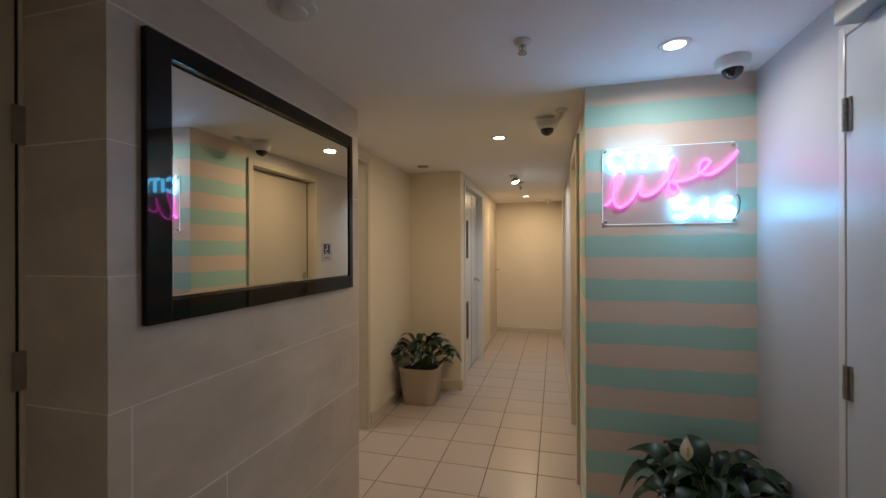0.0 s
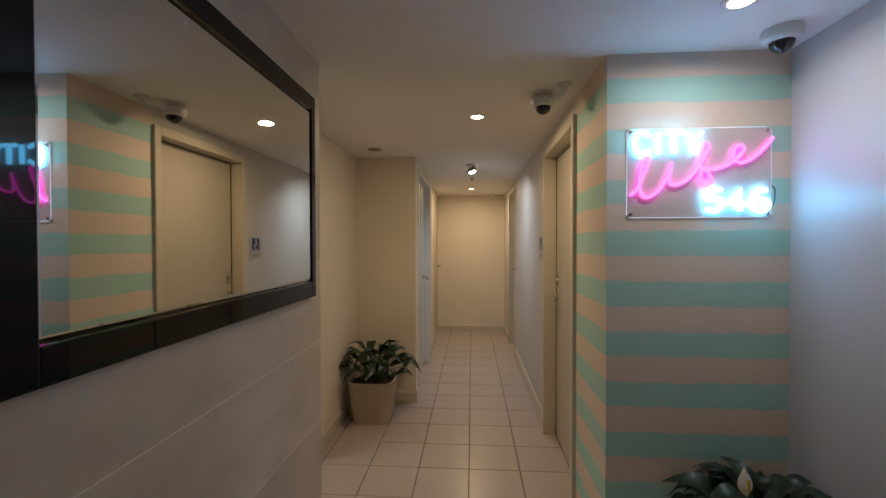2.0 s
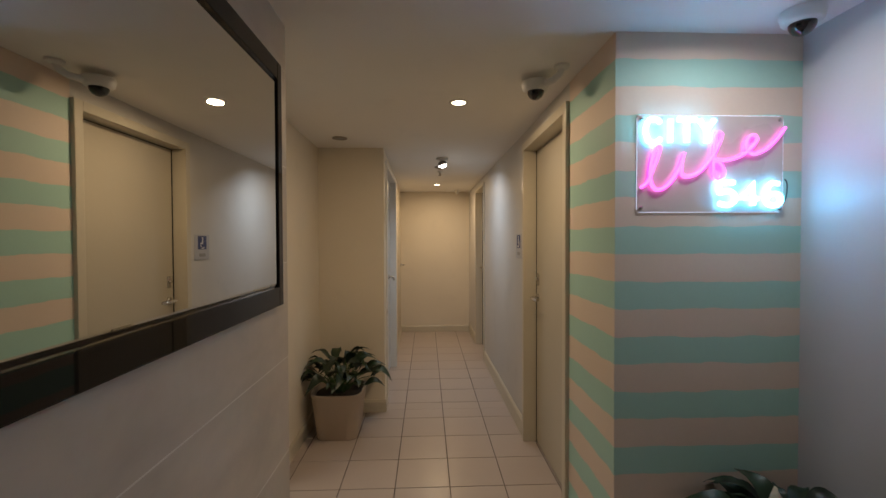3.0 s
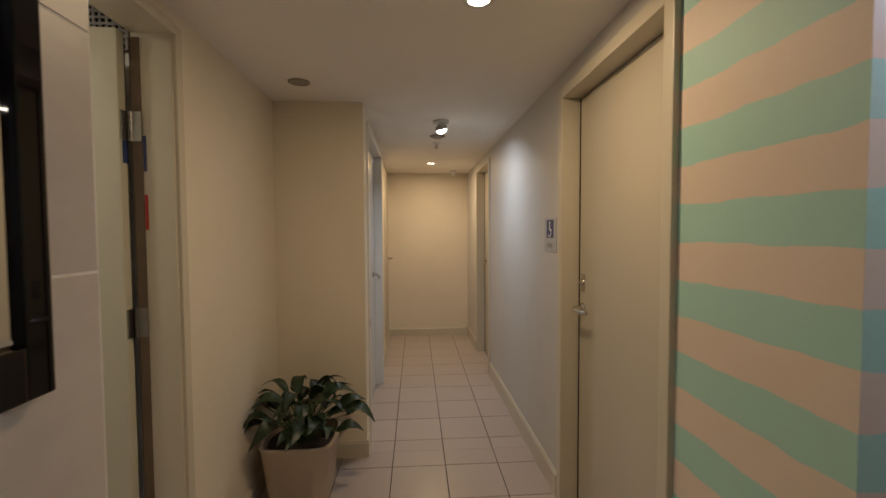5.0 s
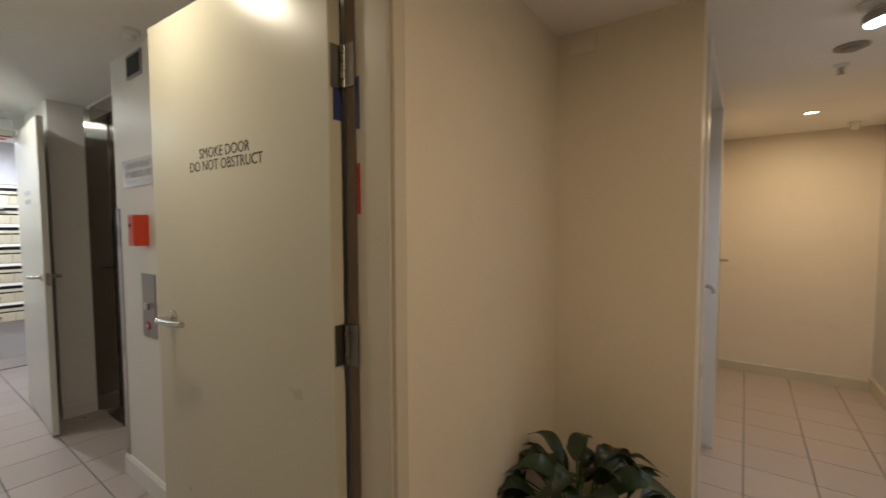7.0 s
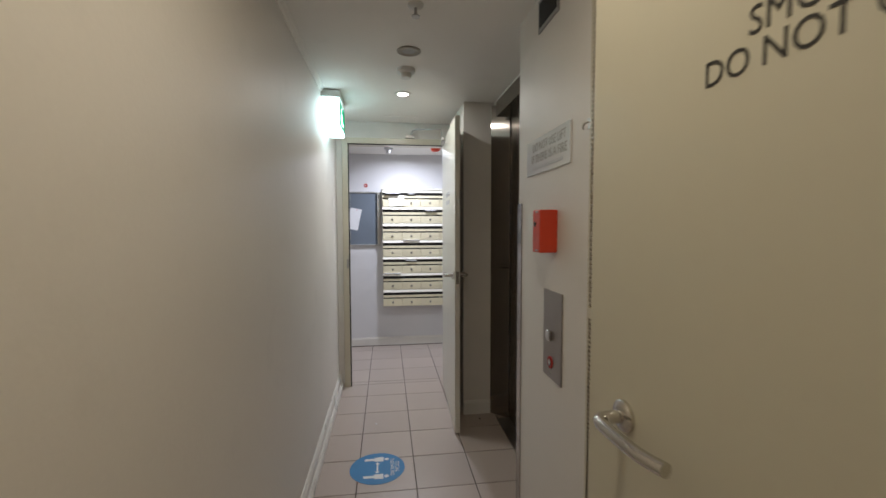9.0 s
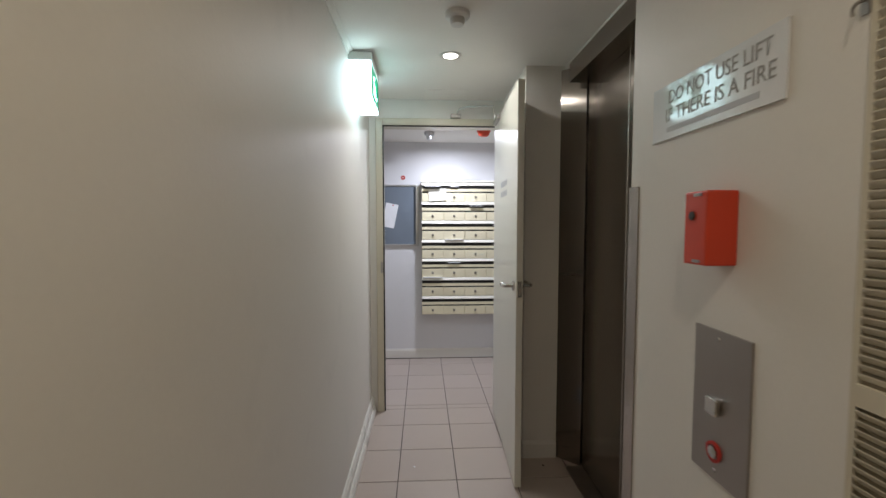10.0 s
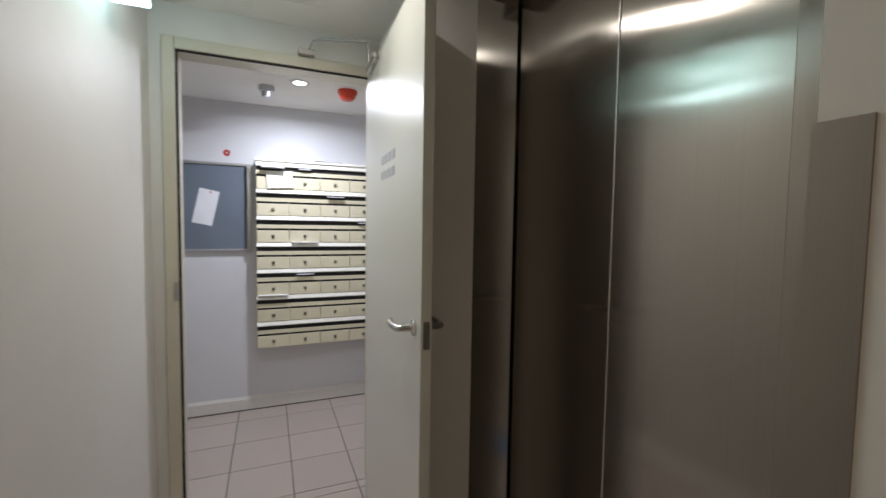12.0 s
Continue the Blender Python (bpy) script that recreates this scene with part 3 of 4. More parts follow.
for z in (1.75, 1.08, 0.28):
    bm = boxes((-1.890, 3.894, z - 0.05, -1.856, 3.8975, z + 0.05), (-1.9045, 3.866, z - 0.05, -1.901, 3.896, z + 0.05))
    for k in range(5):
        lathe(bm, [(0.0075, -0.009), (0.0075, 0.009)], Matrix.Translation((-1.893, 3.896, z - 0.04 + 0.02 * k)), 12)
    wpart("hinge", bm, LOCKSTEEL, d, "dark steel butt hinge", True)
wpart("jamb_label", boxes((-1.856, 3.9000, 1.60, -1.846, 3.9018, 1.72)), NAVY, d, "dark blue compliance label")
wpart("jamb_label", boxes((-1.856, 3.9000, 1.40, -1.846, 3.9018, 1.52)), REDPRINT, d, "red compliance label")

# lobby door, standing open, hung on the north jamb and turned a little past square
d = door_root("door_7", pose(LDX + 0.03, 3.945, 0), "open cream fire door with faded lettering and chrome lever")
wpart("door_frame", jambs(LDX - 0.13, LDX + 0.015, 3.07, 3.99, 2.115, 0.048), TRIM, d)
# shadow line of the frame's rebate, painted as thin near-black strips
wpart("rebate_shade", boxes((LDX - 0.005, 3.118, 0, LDX + 0.006, 3.127, 2.060), (LDX - 0.005, 3.118, 2.060, LDX + 0.006, 3.94, 2.069)), DARK, d)
leaf = part("door_leaf", boxes((0.02, -0.034, 0.012, 0.93, 0.0, 2.075), bevel=0.003), LOBBYDOOR, d)
leaf.matrix_local = pose(0, 0, 0, 0, 0, -2.6)
lever(leaf, axes((-1, 0, 0), (0, 0, -1), (0.865, -0.034, 1.05)), 0.12)
lever(leaf, axes((-1, 0, 0), (0, 0, 1), (0.865, 0.0, 1.05)), 0.12)
part("latch_plate", boxes((0.93, -0.027, 1.00, 0.9318, -0.007, 1.08)), CHROME, leaf, "steel latch plate")
for z in (1.61, 1.55):
    bars = [(0.36 + 0.062 * k, -0.0352, z - 0.016, 0.405 + 0.062 * k, -0.0338, z + 0.016) for k in range(4)]
    part("faded_line", boxes(*bars), SIGNGREY, leaf, "faded grey line of print")
part("closer_foot", boxes((0.10, -0.055, 2.04, 0.30, -0.034, 2.07), bevel=0.004), DULLSTEEL, leaf)
bm = boxes((LDX, 3.60, 2.115, LDX + 0.045, 3.67, 2.142), bevel=0.004)
tube(bm, [(LDX + 0.03, 3.635, 2.125), (LDX + 0.05, 3.66, 2.175), (LDX + 0.08, 3.70, 2.18), (LDX + 0.17, 3.88, 2.165), (LDX + 0.17, 3.895, 2.05)], 0.006)
wpart("closer_arm", bm, DULLSTEEL, d, "thin steel door closer arm")
wpart("strike_plate", boxes((LDX + 0.0145, 3.10, 1.02, LDX + 0.0165, 3.118, 1.10)), DULLSTEEL, d)

# ---- mirror wall ----
d = thing("wall_mirror", pose(-1.387, 2.35, 1.585), "large mirror in a wide glossy black frame", "mirror")
MY0, MY1, MZ0, MZ1, FW, FR, FB, FT = 1.776, 2.925, 1.199, 1.985, 0.076, 0.036, 0.062, 0.058
bm = boxes((-1.387, MY0, MZ0, -1.366, MY0 + FW, MZ1), (-1.387, MY1 - FR, MZ0, -1.366, MY1, MZ1), (-1.387, MY0 + FW, MZ0, -1.366, MY1 - FR, MZ0 + FB), (-1.387, MY0 + FW, MZ1 - FT, -1.366, MY1 - FR, MZ1), bevel=0.003)
wpart("frame", bm, BLACKFRAME, d)
bm = bmesh.new()
gy0, gy1, gz0, gz1, bv = MY0 + FW, MY1 - FR, MZ0 + FB, MZ1 - FT, 0.012
lean = math.tan(radians(0.28))
o = [bm.verts.new((-1.3775 + (y - 2.35) * lean, y, z)) for y, z in ((gy0, gz0), (gy1, gz0), (gy1, gz1), (gy0, gz1))]
i = [bm.verts.new((-1.3745 + (y - 2.35) * lean, y, z)) for y, z in ((gy0 + bv, gz0 + bv), (gy1 - bv, gz0 + bv), (gy1 - bv, gz1 - bv), (gy0 + bv, gz1 - bv))]
bm.faces.new(i)
for a in range(4):
    bm.faces.new((o[a], o[(a + 1) % 4], i[(a + 1) % 4], i[a]))
bmesh.ops.recalc_face_normals(bm, faces=bm.faces)
wpart("mirror_glass", bm, MIRROR, d, "bevelled silver mirror glass")

# ---- neon sign ----
d = thing("neon_sign", pose(0.151, 3.03, 1.687), "lit cyan and pink neon lettering on a frosted acrylic panel", "neon sign")
NX0, NX1, NZ0, NZ1, NY = -0.122, 0.428, 1.511, 1.863, 3.023
bm = boxes((NX0, NY, NZ0, NX1, NY + 0.004, NZ1))
wpart("panel", bm, ACRYLIC, d, "frosted pinkish beige acrylic backing panel")
bm = bmesh.new()
rim = []
for cx, cz, a0 in ((NX1 - 0.014, NZ1 - 0.014, 0), (NX0 + 0.014, NZ1 - 0.014, 90), (NX0 + 0.014, NZ0 + 0.014, 180), (NX1 - 0.014, NZ0 + 0.014, 270)):
    rim += [(cx + 0.014 * math.cos(radians(a0 + 22.5 * k)), NY + 0.002, cz + 0.014 * math.sin(radians(a0 + 22.5 * k))) for k in range(5)]
tube(bm, rim + rim[:1], 0.0021, 6)
wpart("panel_edge", bm, EDGEGLOW, d, "pale panel edge with its glow built in")
for x in (NX0 + 0.014, NX1 - 0.014):
    for z in (NZ0 + 0.014, NZ1 - 0.014):
        bm = bmesh.new()
        lathe(bm, [(0.004, 0), (0.006, 0.007), (0.006, 0.012), (0.004, 0.014)], axes((1, 0, 0), (0, 0, 1), (x, 3.03, z)), 12)
        wpart("standoff", bm, CHROME, d, "steel stand-off bolt", True)


def neon(name, strokes, u0, v0, u1, v1, material, r, label, soft=1):
    """Glass tubes bent along strokes; unit square mapped to a part of the panel."""
    bm = bmesh.new()
    for s in strokes:
        pts = [(NX0 + (NX1 - NX0) * (u0 + (u1 - u0) * a), NY - 0.012, NZ0 + (NZ1 - NZ0) * (v0 + (v1 - v0) * b)) for a, b in s]
        tube(bm, smooth_line(pts, 6) if soft else pts, r, 8)
    return wpart(name, bm, material, d, label, True)


CY, CR = (0.045, 0.715, 0.510, 0.950), 0.0092
neon("letter_tube", [[(0.22, 0.85), (0.15, 1), (0.05, 0.95), (0, 0.5), (0.05, 0.05), (0.15, 0), (0.22, 0.15)]], *CY, NEONBLUE, CR, "cyan neon tube")
neon("letter_tube", [[(0.36, 0), (0.36, 1)]], *CY, NEONBLUE, CR, "cyan neon tube", 0)
neon("letter_tube", [[(0.47, 1), (0.73, 1)], [(0.60, 1), (0.60, 0)]], *CY, NEONBLUE, CR, "cyan neon tube", 0)
neon("letter_tube", [[(0.78, 1), (0.89, 0.5), (1, 1)], [(0.89, 0.5), (0.89, 0)]], *CY, NEONBLUE, CR, "cyan neon tube", 0)
NU = (0.545, 0.065, 0.970, 0.300)
neon("digit_tube", [[(0.24, 1), (0.03, 1), (0.01, 0.56), (0.14, 0.64), (0.24, 0.5), (0.25, 0.2), (0.14, 0), (0, 0.1)]], *NU, NEONBLUE, CR, "cyan neon tube")
neon("digit_tube", [[(0.55, 0), (0.55, 1), (0.36, 0.3), (0.63, 0.3)]], *NU, NEONBLUE, CR, "cyan neon tube", 0)
neon("digit_tube", [[(0.96, 0.95), (0.84, 0.98), (0.76, 0.6), (0.75, 0.25), (0.82, 0.02), (0.94, 0.02), (1, 0.25), (0.95, 0.5), (0.83, 0.5), (0.76, 0.3)]], *NU, NEONBLUE, CR, "cyan neon tube")
neon("script_tube", [[(0.017, 0.25), (0.06, 0.31), (0.118, 0.525), (0.143, 0.655), (0.118, 0.67), (0.088, 0.525), (0.078, 0.366), (0.10, 0.25), (0.152, 0.23), (0.22, 0.31), (0.279, 0.467), (0.307, 0.61)],
                     [(0.307, 0.61), (0.287, 0.452), (0.296, 0.38), (0.346, 0.366), (0.42, 0.424), (0.498, 0.568), (0.549, 0.726), (0.561, 0.80), (0.532, 0.813), (0.515, 0.726), (0.507, 0.553), (0.51, 0.395), (0.544, 0.337), (0.578, 0.395), (0.557, 0.496), (0.515, 0.533), (0.608, 0.539), (0.693, 0.582), (0.769, 0.669), (0.802, 0.755), (0.777, 0.793), (0.74, 0.755), (0.73, 0.654), (0.777, 0.602), (0.853, 0.64), (0.929, 0.74), (0.997, 0.876)]], 0, 0, 1, 1, NEONPINK, 0.0054, "pink neon script tube")
bm = tube(bmesh.new(), smooth_line([(NX1 - 0.004, 3.01, NZ0 + 0.12), (NX1 + 0.008, 3.012, NZ0 + 0.10), (NX1 + 0.006, 3.015, NZ0 + 0.05), (NX1 - 0.004, 3.02, NZ0 + 0.03)], 5), 0.0022, 6)
wpart("power_lead", bm, BLACKPRINT, d, "thin black power lead")


# ---- ceiling fittings ----
def downlight(x, y, z, lens):
    d = thing("downlight", pose(x, y, z), "round recessed ceiling downlight, switched on", "ceiling light", "recessed downlights")
    part("trim_ring", lathe(bmesh.new(), [(0.040, -0.004), (0.046, -0.006), (0.055, -0.004), (0.057, 0.0), (0.057, 0.004), (0.040, 0.004)]), WHITEPLASTIC, d, smooth=True)
    part("lens", lathe(bmesh.new(), [(0.0405, 0.006), (0.0405, -0.003), (0.036, -0.0045), (0.015, -0.005)]), lens, d, "glowing frosted lens", True)
    return d


for k, (lx, ly, lz, w, c, s) in enumerate(DOWNLIGHTS):
    downlight(lx, ly, lz, LENS_WARM if k in (1, 2, 6) else LENS_WHITE)

d = thing("spotlight", pose(SPOT.x, SPOT.y, CEIL_A), "small white surface-mounted spotlight, switched on", "ceiling light")
part("base_plate", lathe(bmesh.new(), [(0.055, 0), (0.055, -0.014), (0.050, -0.018), (0.018, -0.020), (0.014, -0.034)]), WHITEPLASTIC, d, smooth=True)
aim = look((0, 0, -0.052), (0.30, 0.10, -1.1))
part("head", lathe(bmesh.new(), [(0.018, 0.024), (0.034, 0.018), (0.042, 0.002), (0.042, -0.010), (0.039, -0.012)], aim), GREYPLASTIC, d, smooth=True)
part("lens", lathe(bmesh.new(), [(0.0385, -0.011), (0.038, -0.018), (0.032, -0.028), (0.018, -0.035), (0.003, -0.037)], aim), LENS_WHITE, d, "glowing lens", True)


def sprinkler(x, y, z):
    d = thing("sprinkler", pose(x, y, z), "pendent fire sprinkler head on a white ceiling rose", "sprinkler", "sprinkler heads")
    part("rose", lathe(bmesh.new(), [(0.032, 0.0), (0.032, -0.004), (0.024, -0.012), (0.012, -0.014)]), WHITEPLASTIC, d, smooth=True)
    part("deflector", lathe(bmesh.new(), [(0.006, -0.012), (0.006, -0.040), (0.017, -0.044), (0.017, -0.047), (0.004, -0.048)], n=16), DULLSTEEL, d, smooth=True)
    bm = bmesh.new()
    for a in (-1, 1):
        tube(bm, [(a * 0.006, 0, -0.012), (a * 0.013, 0, -0.026), (a * 0.005, 0, -0.042)], 0.0022, 6)
    part("frame_arms", bm, DULLSTEEL, d)
    return d


sprinkler(-0.455, 2.50, CEIL_A), sprinkler(-0.742, 6.10, CEIL_A)


def detector(x, y, z, r=0.052, h=0.035, label="round white smoke detector on the ceiling", mat=WHITEPLASTIC):
    d = thing("smoke_detector", pose(x, y, z), label, "smoke detector", "smoke detectors")
    part("base", lathe(bmesh.new(), [(r, 0), (r, -h * 0.35), (r * 0.9, -h * 0.45), (r * 0.6, -h * 0.5)]), mat, d, smooth=True)
    part("sensor_head", lathe(bmesh.new(), [(r * 0.62, -h * 0.4), (r * 0.6, -h * 0.8), (r * 0.5, -h), (r * 0.2, -h * 1.02)]), mat, d, smooth=True)
    return d


detector(-1.14, 2.08, CEIL_A, 0.075, 0.03), detector(-0.745, 5.83, CEIL_A, 0.062, 0.020, "flat grey smoke detector on the corridor ceiling", TAUPE)
detector(-4.462, 3.549, CEIL_B, 0.052, 0.05)
detector(-3.36, 3.945, CEIL_B, 0.040, 0.045, "small white ceiling sensor above the wall vent")


def grille_disc(x, y, z, r=0.055):
    d = thing("ceiling_speaker", pose(x, y, z), "unlit round grey ceiling fitting in a taupe ring", "ceiling fitting", "round ceiling fittings")
    part("ring", lathe(bmesh.new(), [(r * 0.72, -0.004), (r * 0.8, -0.007), (r, -0.004), (r, 0.002), (r * 0.72, 0.002)]), TAUPE, d, smooth=True)
    part("grille", lathe(bmesh.new(), [(r * 0.73, 0.001), (r * 0.73, -0.003), (r * 0.3, -0.005)]), GREYPLASTIC, d, smooth=True)
    return d


grille_disc(-1.527, 4.64, CEIL_A), grille_disc(-4.215, 3.553, CEIL_B, 0.06), sprinkler(-3.775, 3.557, CEIL_B)


def dome_camera(x, y, z, tilt, label):
    d = thing("dome_camera", pose(x, y, z), label, "security camera", "dome security cameras")
    part("base", lathe(bmesh.new(), [(0.062, 0), (0.064, -0.012), (0.058, -0.035), (0.050, -0.042), (0.038, -0.044)]), WHITEPLASTIC, d, smooth=True)
    part("dome", lathe(bmesh.new(), [(0.039 * math.cos(a), -0.042 - 0.040 * math.sin(a)) for a in [k * math.pi / 2 / 8 for k in range(8)]] + [(0.002, -0.082)]), SMOKEDDOME, d, "glossy dark camera dome", True)
    d.matrix_world = pose(x, y, z) @ pose(0, 0, 0, *tilt)
    return d


dome_camera(0.360, 2.875, CEIL_A, (0, 0, 0), "white dome security camera on the ceiling corner")
d = dome_camera(-0.383, 3.455, CEIL_A - 0.026, (0, 0, 0), "white dome security camera on a short ceiling arm")
bm = lathe(bmesh.new(), [(0.034, 0.026), (0.034, 0.016), (0.026, 0.010), (0.016, 0.008)], Matrix.Translation((0.082, -0.125, 0)), 20)
tube(bm, [(0.082, -0.125, 0.014), (0.077, -0.117, -0.006), (0.058, -0.088, -0.022), (0.030, -0.045, -0.022)], 0.015, 12)
part("arm", bm, WHITEPLASTIC, d, "white plastic mounting arm", True)
d = thing("security_camera", pose(-0.44, 7.75, CEIL_A), "tiny white camera at the corridor's end", "security camera")
part("base", lathe(bmesh.new(), [(0.04, 0), (0.04, -0.015), (0.015, -0.02)]), WHITEPLASTIC, d, smooth=True)
part("head", lathe(bmesh.new(), [(0.022, -0.018), (0.026, -0.04), (0.018, -0.058), (0.004, -0.062)]), WHITEPLASTIC, d, smooth=True)

d = thing("wall_vent", pose(-1.66, 4.965, 2.10), "small cream vent plate high on the wall", "vent")
wpart("plate", boxes((-1.72, 4.955, 2.07, -1.61, 4.965, 2.135), bevel=0.003), CREAM, d)

# ceiling access panel and lobby fittings
d = thing("access_panel", pose(-5.555, 3.555, CEIL_B), "flush white ceiling access panel", "ceiling panel")
part("plate", boxes((-0.10, -0.14, -0.005, 0.10, 0.14, 0.0), bevel=0.002), CEILING, d)
detector(-6.44, 3.462, CEIL_C, 0.045, 0.065, "small grey and white ceiling sensor in the lobby", ALU)
d = thing("alarm_sounder", pose(-6.32, 3.932, CEIL_C), "red round fire alarm sounder on the lobby ceiling", "fire alarm")
part("base", lathe(bmesh.new(), [(0.060, 0), (0.060, -0.018), (0.056, -0.02), (0.03, -0.021)]), REDPLASTIC, d, smooth=True)
part("horn", lathe(bmesh.new(), [(0.054, -0.019), (0.046, -0.045), (0.030, -0.058), (0.005, -0.06)]), REDPLASTIC, d, smooth=True)

# ---- lift hall ----
d = thing("exit_sign", pose(-5.03, SOUTH, 2.13), "lit green and white exit sign box on the wall", "exit sign")
wpart("housing", boxes((-5.21, SOUTH, 2.20, -4.85, SOUTH + 0.12, 2.242), bevel=0.006), WHITEPLASTIC, d)
wpart("diffuser", boxes((-5.20, SOUTH + 0.012, 2.01, -4.86, SOUTH + 0.115, 2.20), bevel=0.008), EXITGLOW, d, "glowing white diffuser")
bm = boxes((-5.19, SOUTH + 0.1155, 2.03, -5.13, SOUTH + 0.1175, 2.19), (-4.96, SOUTH + 0.1155, 2.03, -4.87, SOUTH + 0.1175, 2.19), (-5.13, SOUTH + 0.1155, 2.03, -4.96, SOUTH + 0.1175, 2.06), (-5.13, SOUTH + 0.1155, 2.165, -4.96, SOUTH + 0.1175, 2.19))
tube(bm, [(-5.09, SOUTH + 0.117, 2.08), (-5.06, SOUTH + 0.117, 2.12), (-5.04, SOUTH + 0.117, 2.16), (-5.00, SOUTH + 0.117, 2.13)], 0.012, 6)
wpart("pictogram", bm, EXITGREEN, d, "green running exit pictogram")

d = thing("lift", pose(-4.47, 4.20, 0), "closed brushed stainless steel lift doors in a steel frame", "lift")
LT = 2.125
bm = bmesh.new()
prism(bm, [(-5.02, 4.180), (-4.915, 4.285), (-4.915, 4.335), (-5.02, 4.335)], 0, LT + 0.10)
wpart("frame_jamb", bm, STEEL, d, "brushed steel splayed jamb")
bm = boxes((-4.000, 4.19, 0, NEND - 0.001, 4.335, LT + 0.10), bevel=0.002)
wpart("frame_jamb", bm, STEEL, d, "brushed steel jamb")
wpart("frame_head", boxes((-4.915, 4.188, LT, -4.005, 4.335, LT + 0.10), bevel=0.002), STEEL, d, "brushed steel head")
wpart("door_panel", boxes((-4.902, 4.292, 0.006, -4.4445, 4.318, LT), bevel=0.004), STEEL, d, "brushed steel sliding panel")
wpart("door_panel", boxes((-4.4375, 4.284, 0.006, -4.025, 4.310, LT), bevel=0.004), STEEL, d, "brushed steel sliding panel")
wpart("edge_strip", tube(bmesh.new(), [(-4.441, 4.286, 0.01), (-4.441, 4.286, LT - 0.002)], 0.0035, 10), CHROME, d, "bright rounded edge of the sliding panel", True)
wpart("return_strip", boxes((-4.022, 4.280, 0.006, -4.001, 4.310, LT), bevel=0.002), STEEL, d, "narrow brushed steel return strip")
wpart("door_gap", boxes((-4.915, 4.322, 0.0, -4.0, 4.33, LT)), DARK, d)
wpart("sill", boxes((-4.915, 4.20, -0.002, -4.005, 4.335, 0.004)), DULLSTEEL, d, "steel door sill")

d = thing("corner_guard", pose(NEND, NORTH, 0), "brushed steel wall corner guard up to chest height", "corner guard")
wpart("face_sheet", boxes((NEND - 0.004, NORTH - 0.004, 0.11, NEND + 0.049, NORTH, 1.472)), STEEL, d)
wpart("return_sheet", boxes((NEND - 0.004, NORTH, 0.11, NEND, NORTH + 0.13, 1.472)), STEEL, d)

d = thing("lift_notice", pose(-3.56, NORTH, 1.643), "clear plastic fire warning notice with black capitals", "notice")
wpart("panel", boxes((-3.765, NORTH - 0.006, 1.577, -3.354, NORTH - 0.001, 1.713), bevel=0.001), GLOSSPAPER, d)
for z, text, size, wide in ((1.686, "DO NOT USE LIFT", 0.046, 0.31), (1.642, "IF THERE IS A FIRE", 0.046, 0.33)):
    lettering("lettering", text, size, axes((1, 0, 0), (0, 0, 1), (0.02, -0.0068, z - 1.665)), GREYPRINT, d, wide)
wpart("small_print", boxes((-3.70, NORTH - 0.0068, 1.594, -3.41, NORTH - 0.006, 1.606)), SIGNGREY, d, "line of small grey print")

d = thing("alarm_box", pose(-3.484, NORTH, 1.356), "orange-red plastic break-glass box on the wall", "alarm box")
bm = boxes((-3.526, NORTH - 0.065, 1.281, -3.455, NORTH, 1.431), bevel=0.005)
wpart("housing", bm, REDPLASTIC, d)
for z in (1.423, 1.289):
    wpart("screw_tab", boxes((-3.496, NORTH - 0.0665, z - 0.003, -3.472, NORTH - 0.065, z + 0.003)), DULLSTEEL, d)
wpart("lock", lathe(bmesh.new(), [(0.009, 0), (0.009, 0.003), (0.005, 0.004)], axes((1, 0, 0), (0, 0, 1), (-3.499, NORTH - 0.065, 1.381)), 14), BLACKPRINT, d, "small dark key lock", True)

d = thing("lift_call_plate", pose(-3.492, NORTH, 0.978), "brushed steel lift call plate with two buttons", "switch plate")
wpart("plate", boxes((-3.566, NORTH - 0.005, 0.823, -3.402, NORTH, 1.143), bevel=0.002), PLATESTEEL, d)
wpart("call_button", boxes((-3.512, NORTH - 0.018, 0.963, -3.477, NORTH - 0.005, 0.998), bevel=0.004), CHROME, d, "square steel call button")
bm = lathe(bmesh.new(), [(0.022, 0), (0.022, 0.004), (0.016, 0.005), (0.016, 0.0)], axes((1, 0, 0), (0, 0, 1), (-3.492, NORTH - 0.005, 0.883)), 20)
wpart("key_switch", bm, REDPRINT, d, "red ringed key switch", True)
bm = lathe(bmesh.new(), [(0.0125, 0.0), (0.0125, 0.006), (0.009, 0.0075), (0.002, 0.0075)], axes((1, 0, 0), (0, 0, 1), (-3.492, NORTH - 0.005, 0.883)), 16)
wpart("key_barrel", bm, CHROME, d, "small steel key barrel", True)
for z in (1.123, 0.843):
    wpart("screw", lathe(bmesh.new(), [(0.005, 0), (0.004, 0.002)], axes((1, 0, 0), (0, 0, 1), (-3.492, NORTH - 0.005, z)), 10), DULLSTEEL, d, "", True)

d = thing("louvre_panel", pose(-3.18, NORTH, 0), "tall narrow cream louvred panel in the wall", "louvre panel")
GX0, GX1 = -3.222, -3.100
# brown sheet behind the slats, coloured as their shade
wpart("backing", boxes((GX0 + 0.008, NORTH - 0.002, 0.12, GX1 - 0.008, NORTH - 0.0005, 2.24)), LOUVRESHADE, d)
wpart("frame", boxes((GX0, NORTH - 0.006, 0.11, GX0 + 0.01, NORTH, 2.248), (GX1 - 0.01, NORTH - 0.006, 0.11, GX1, NORTH, 2.248), (GX0 + 0.01, NORTH - 0.010, 1.107, GX1 - 0.01, NORTH, 1.138), (GX0 + 0.01, NORTH - 0.006, 0.11, GX1 - 0.01, NORTH, 0.13)), TRIM, d)
bm = bmesh.new()
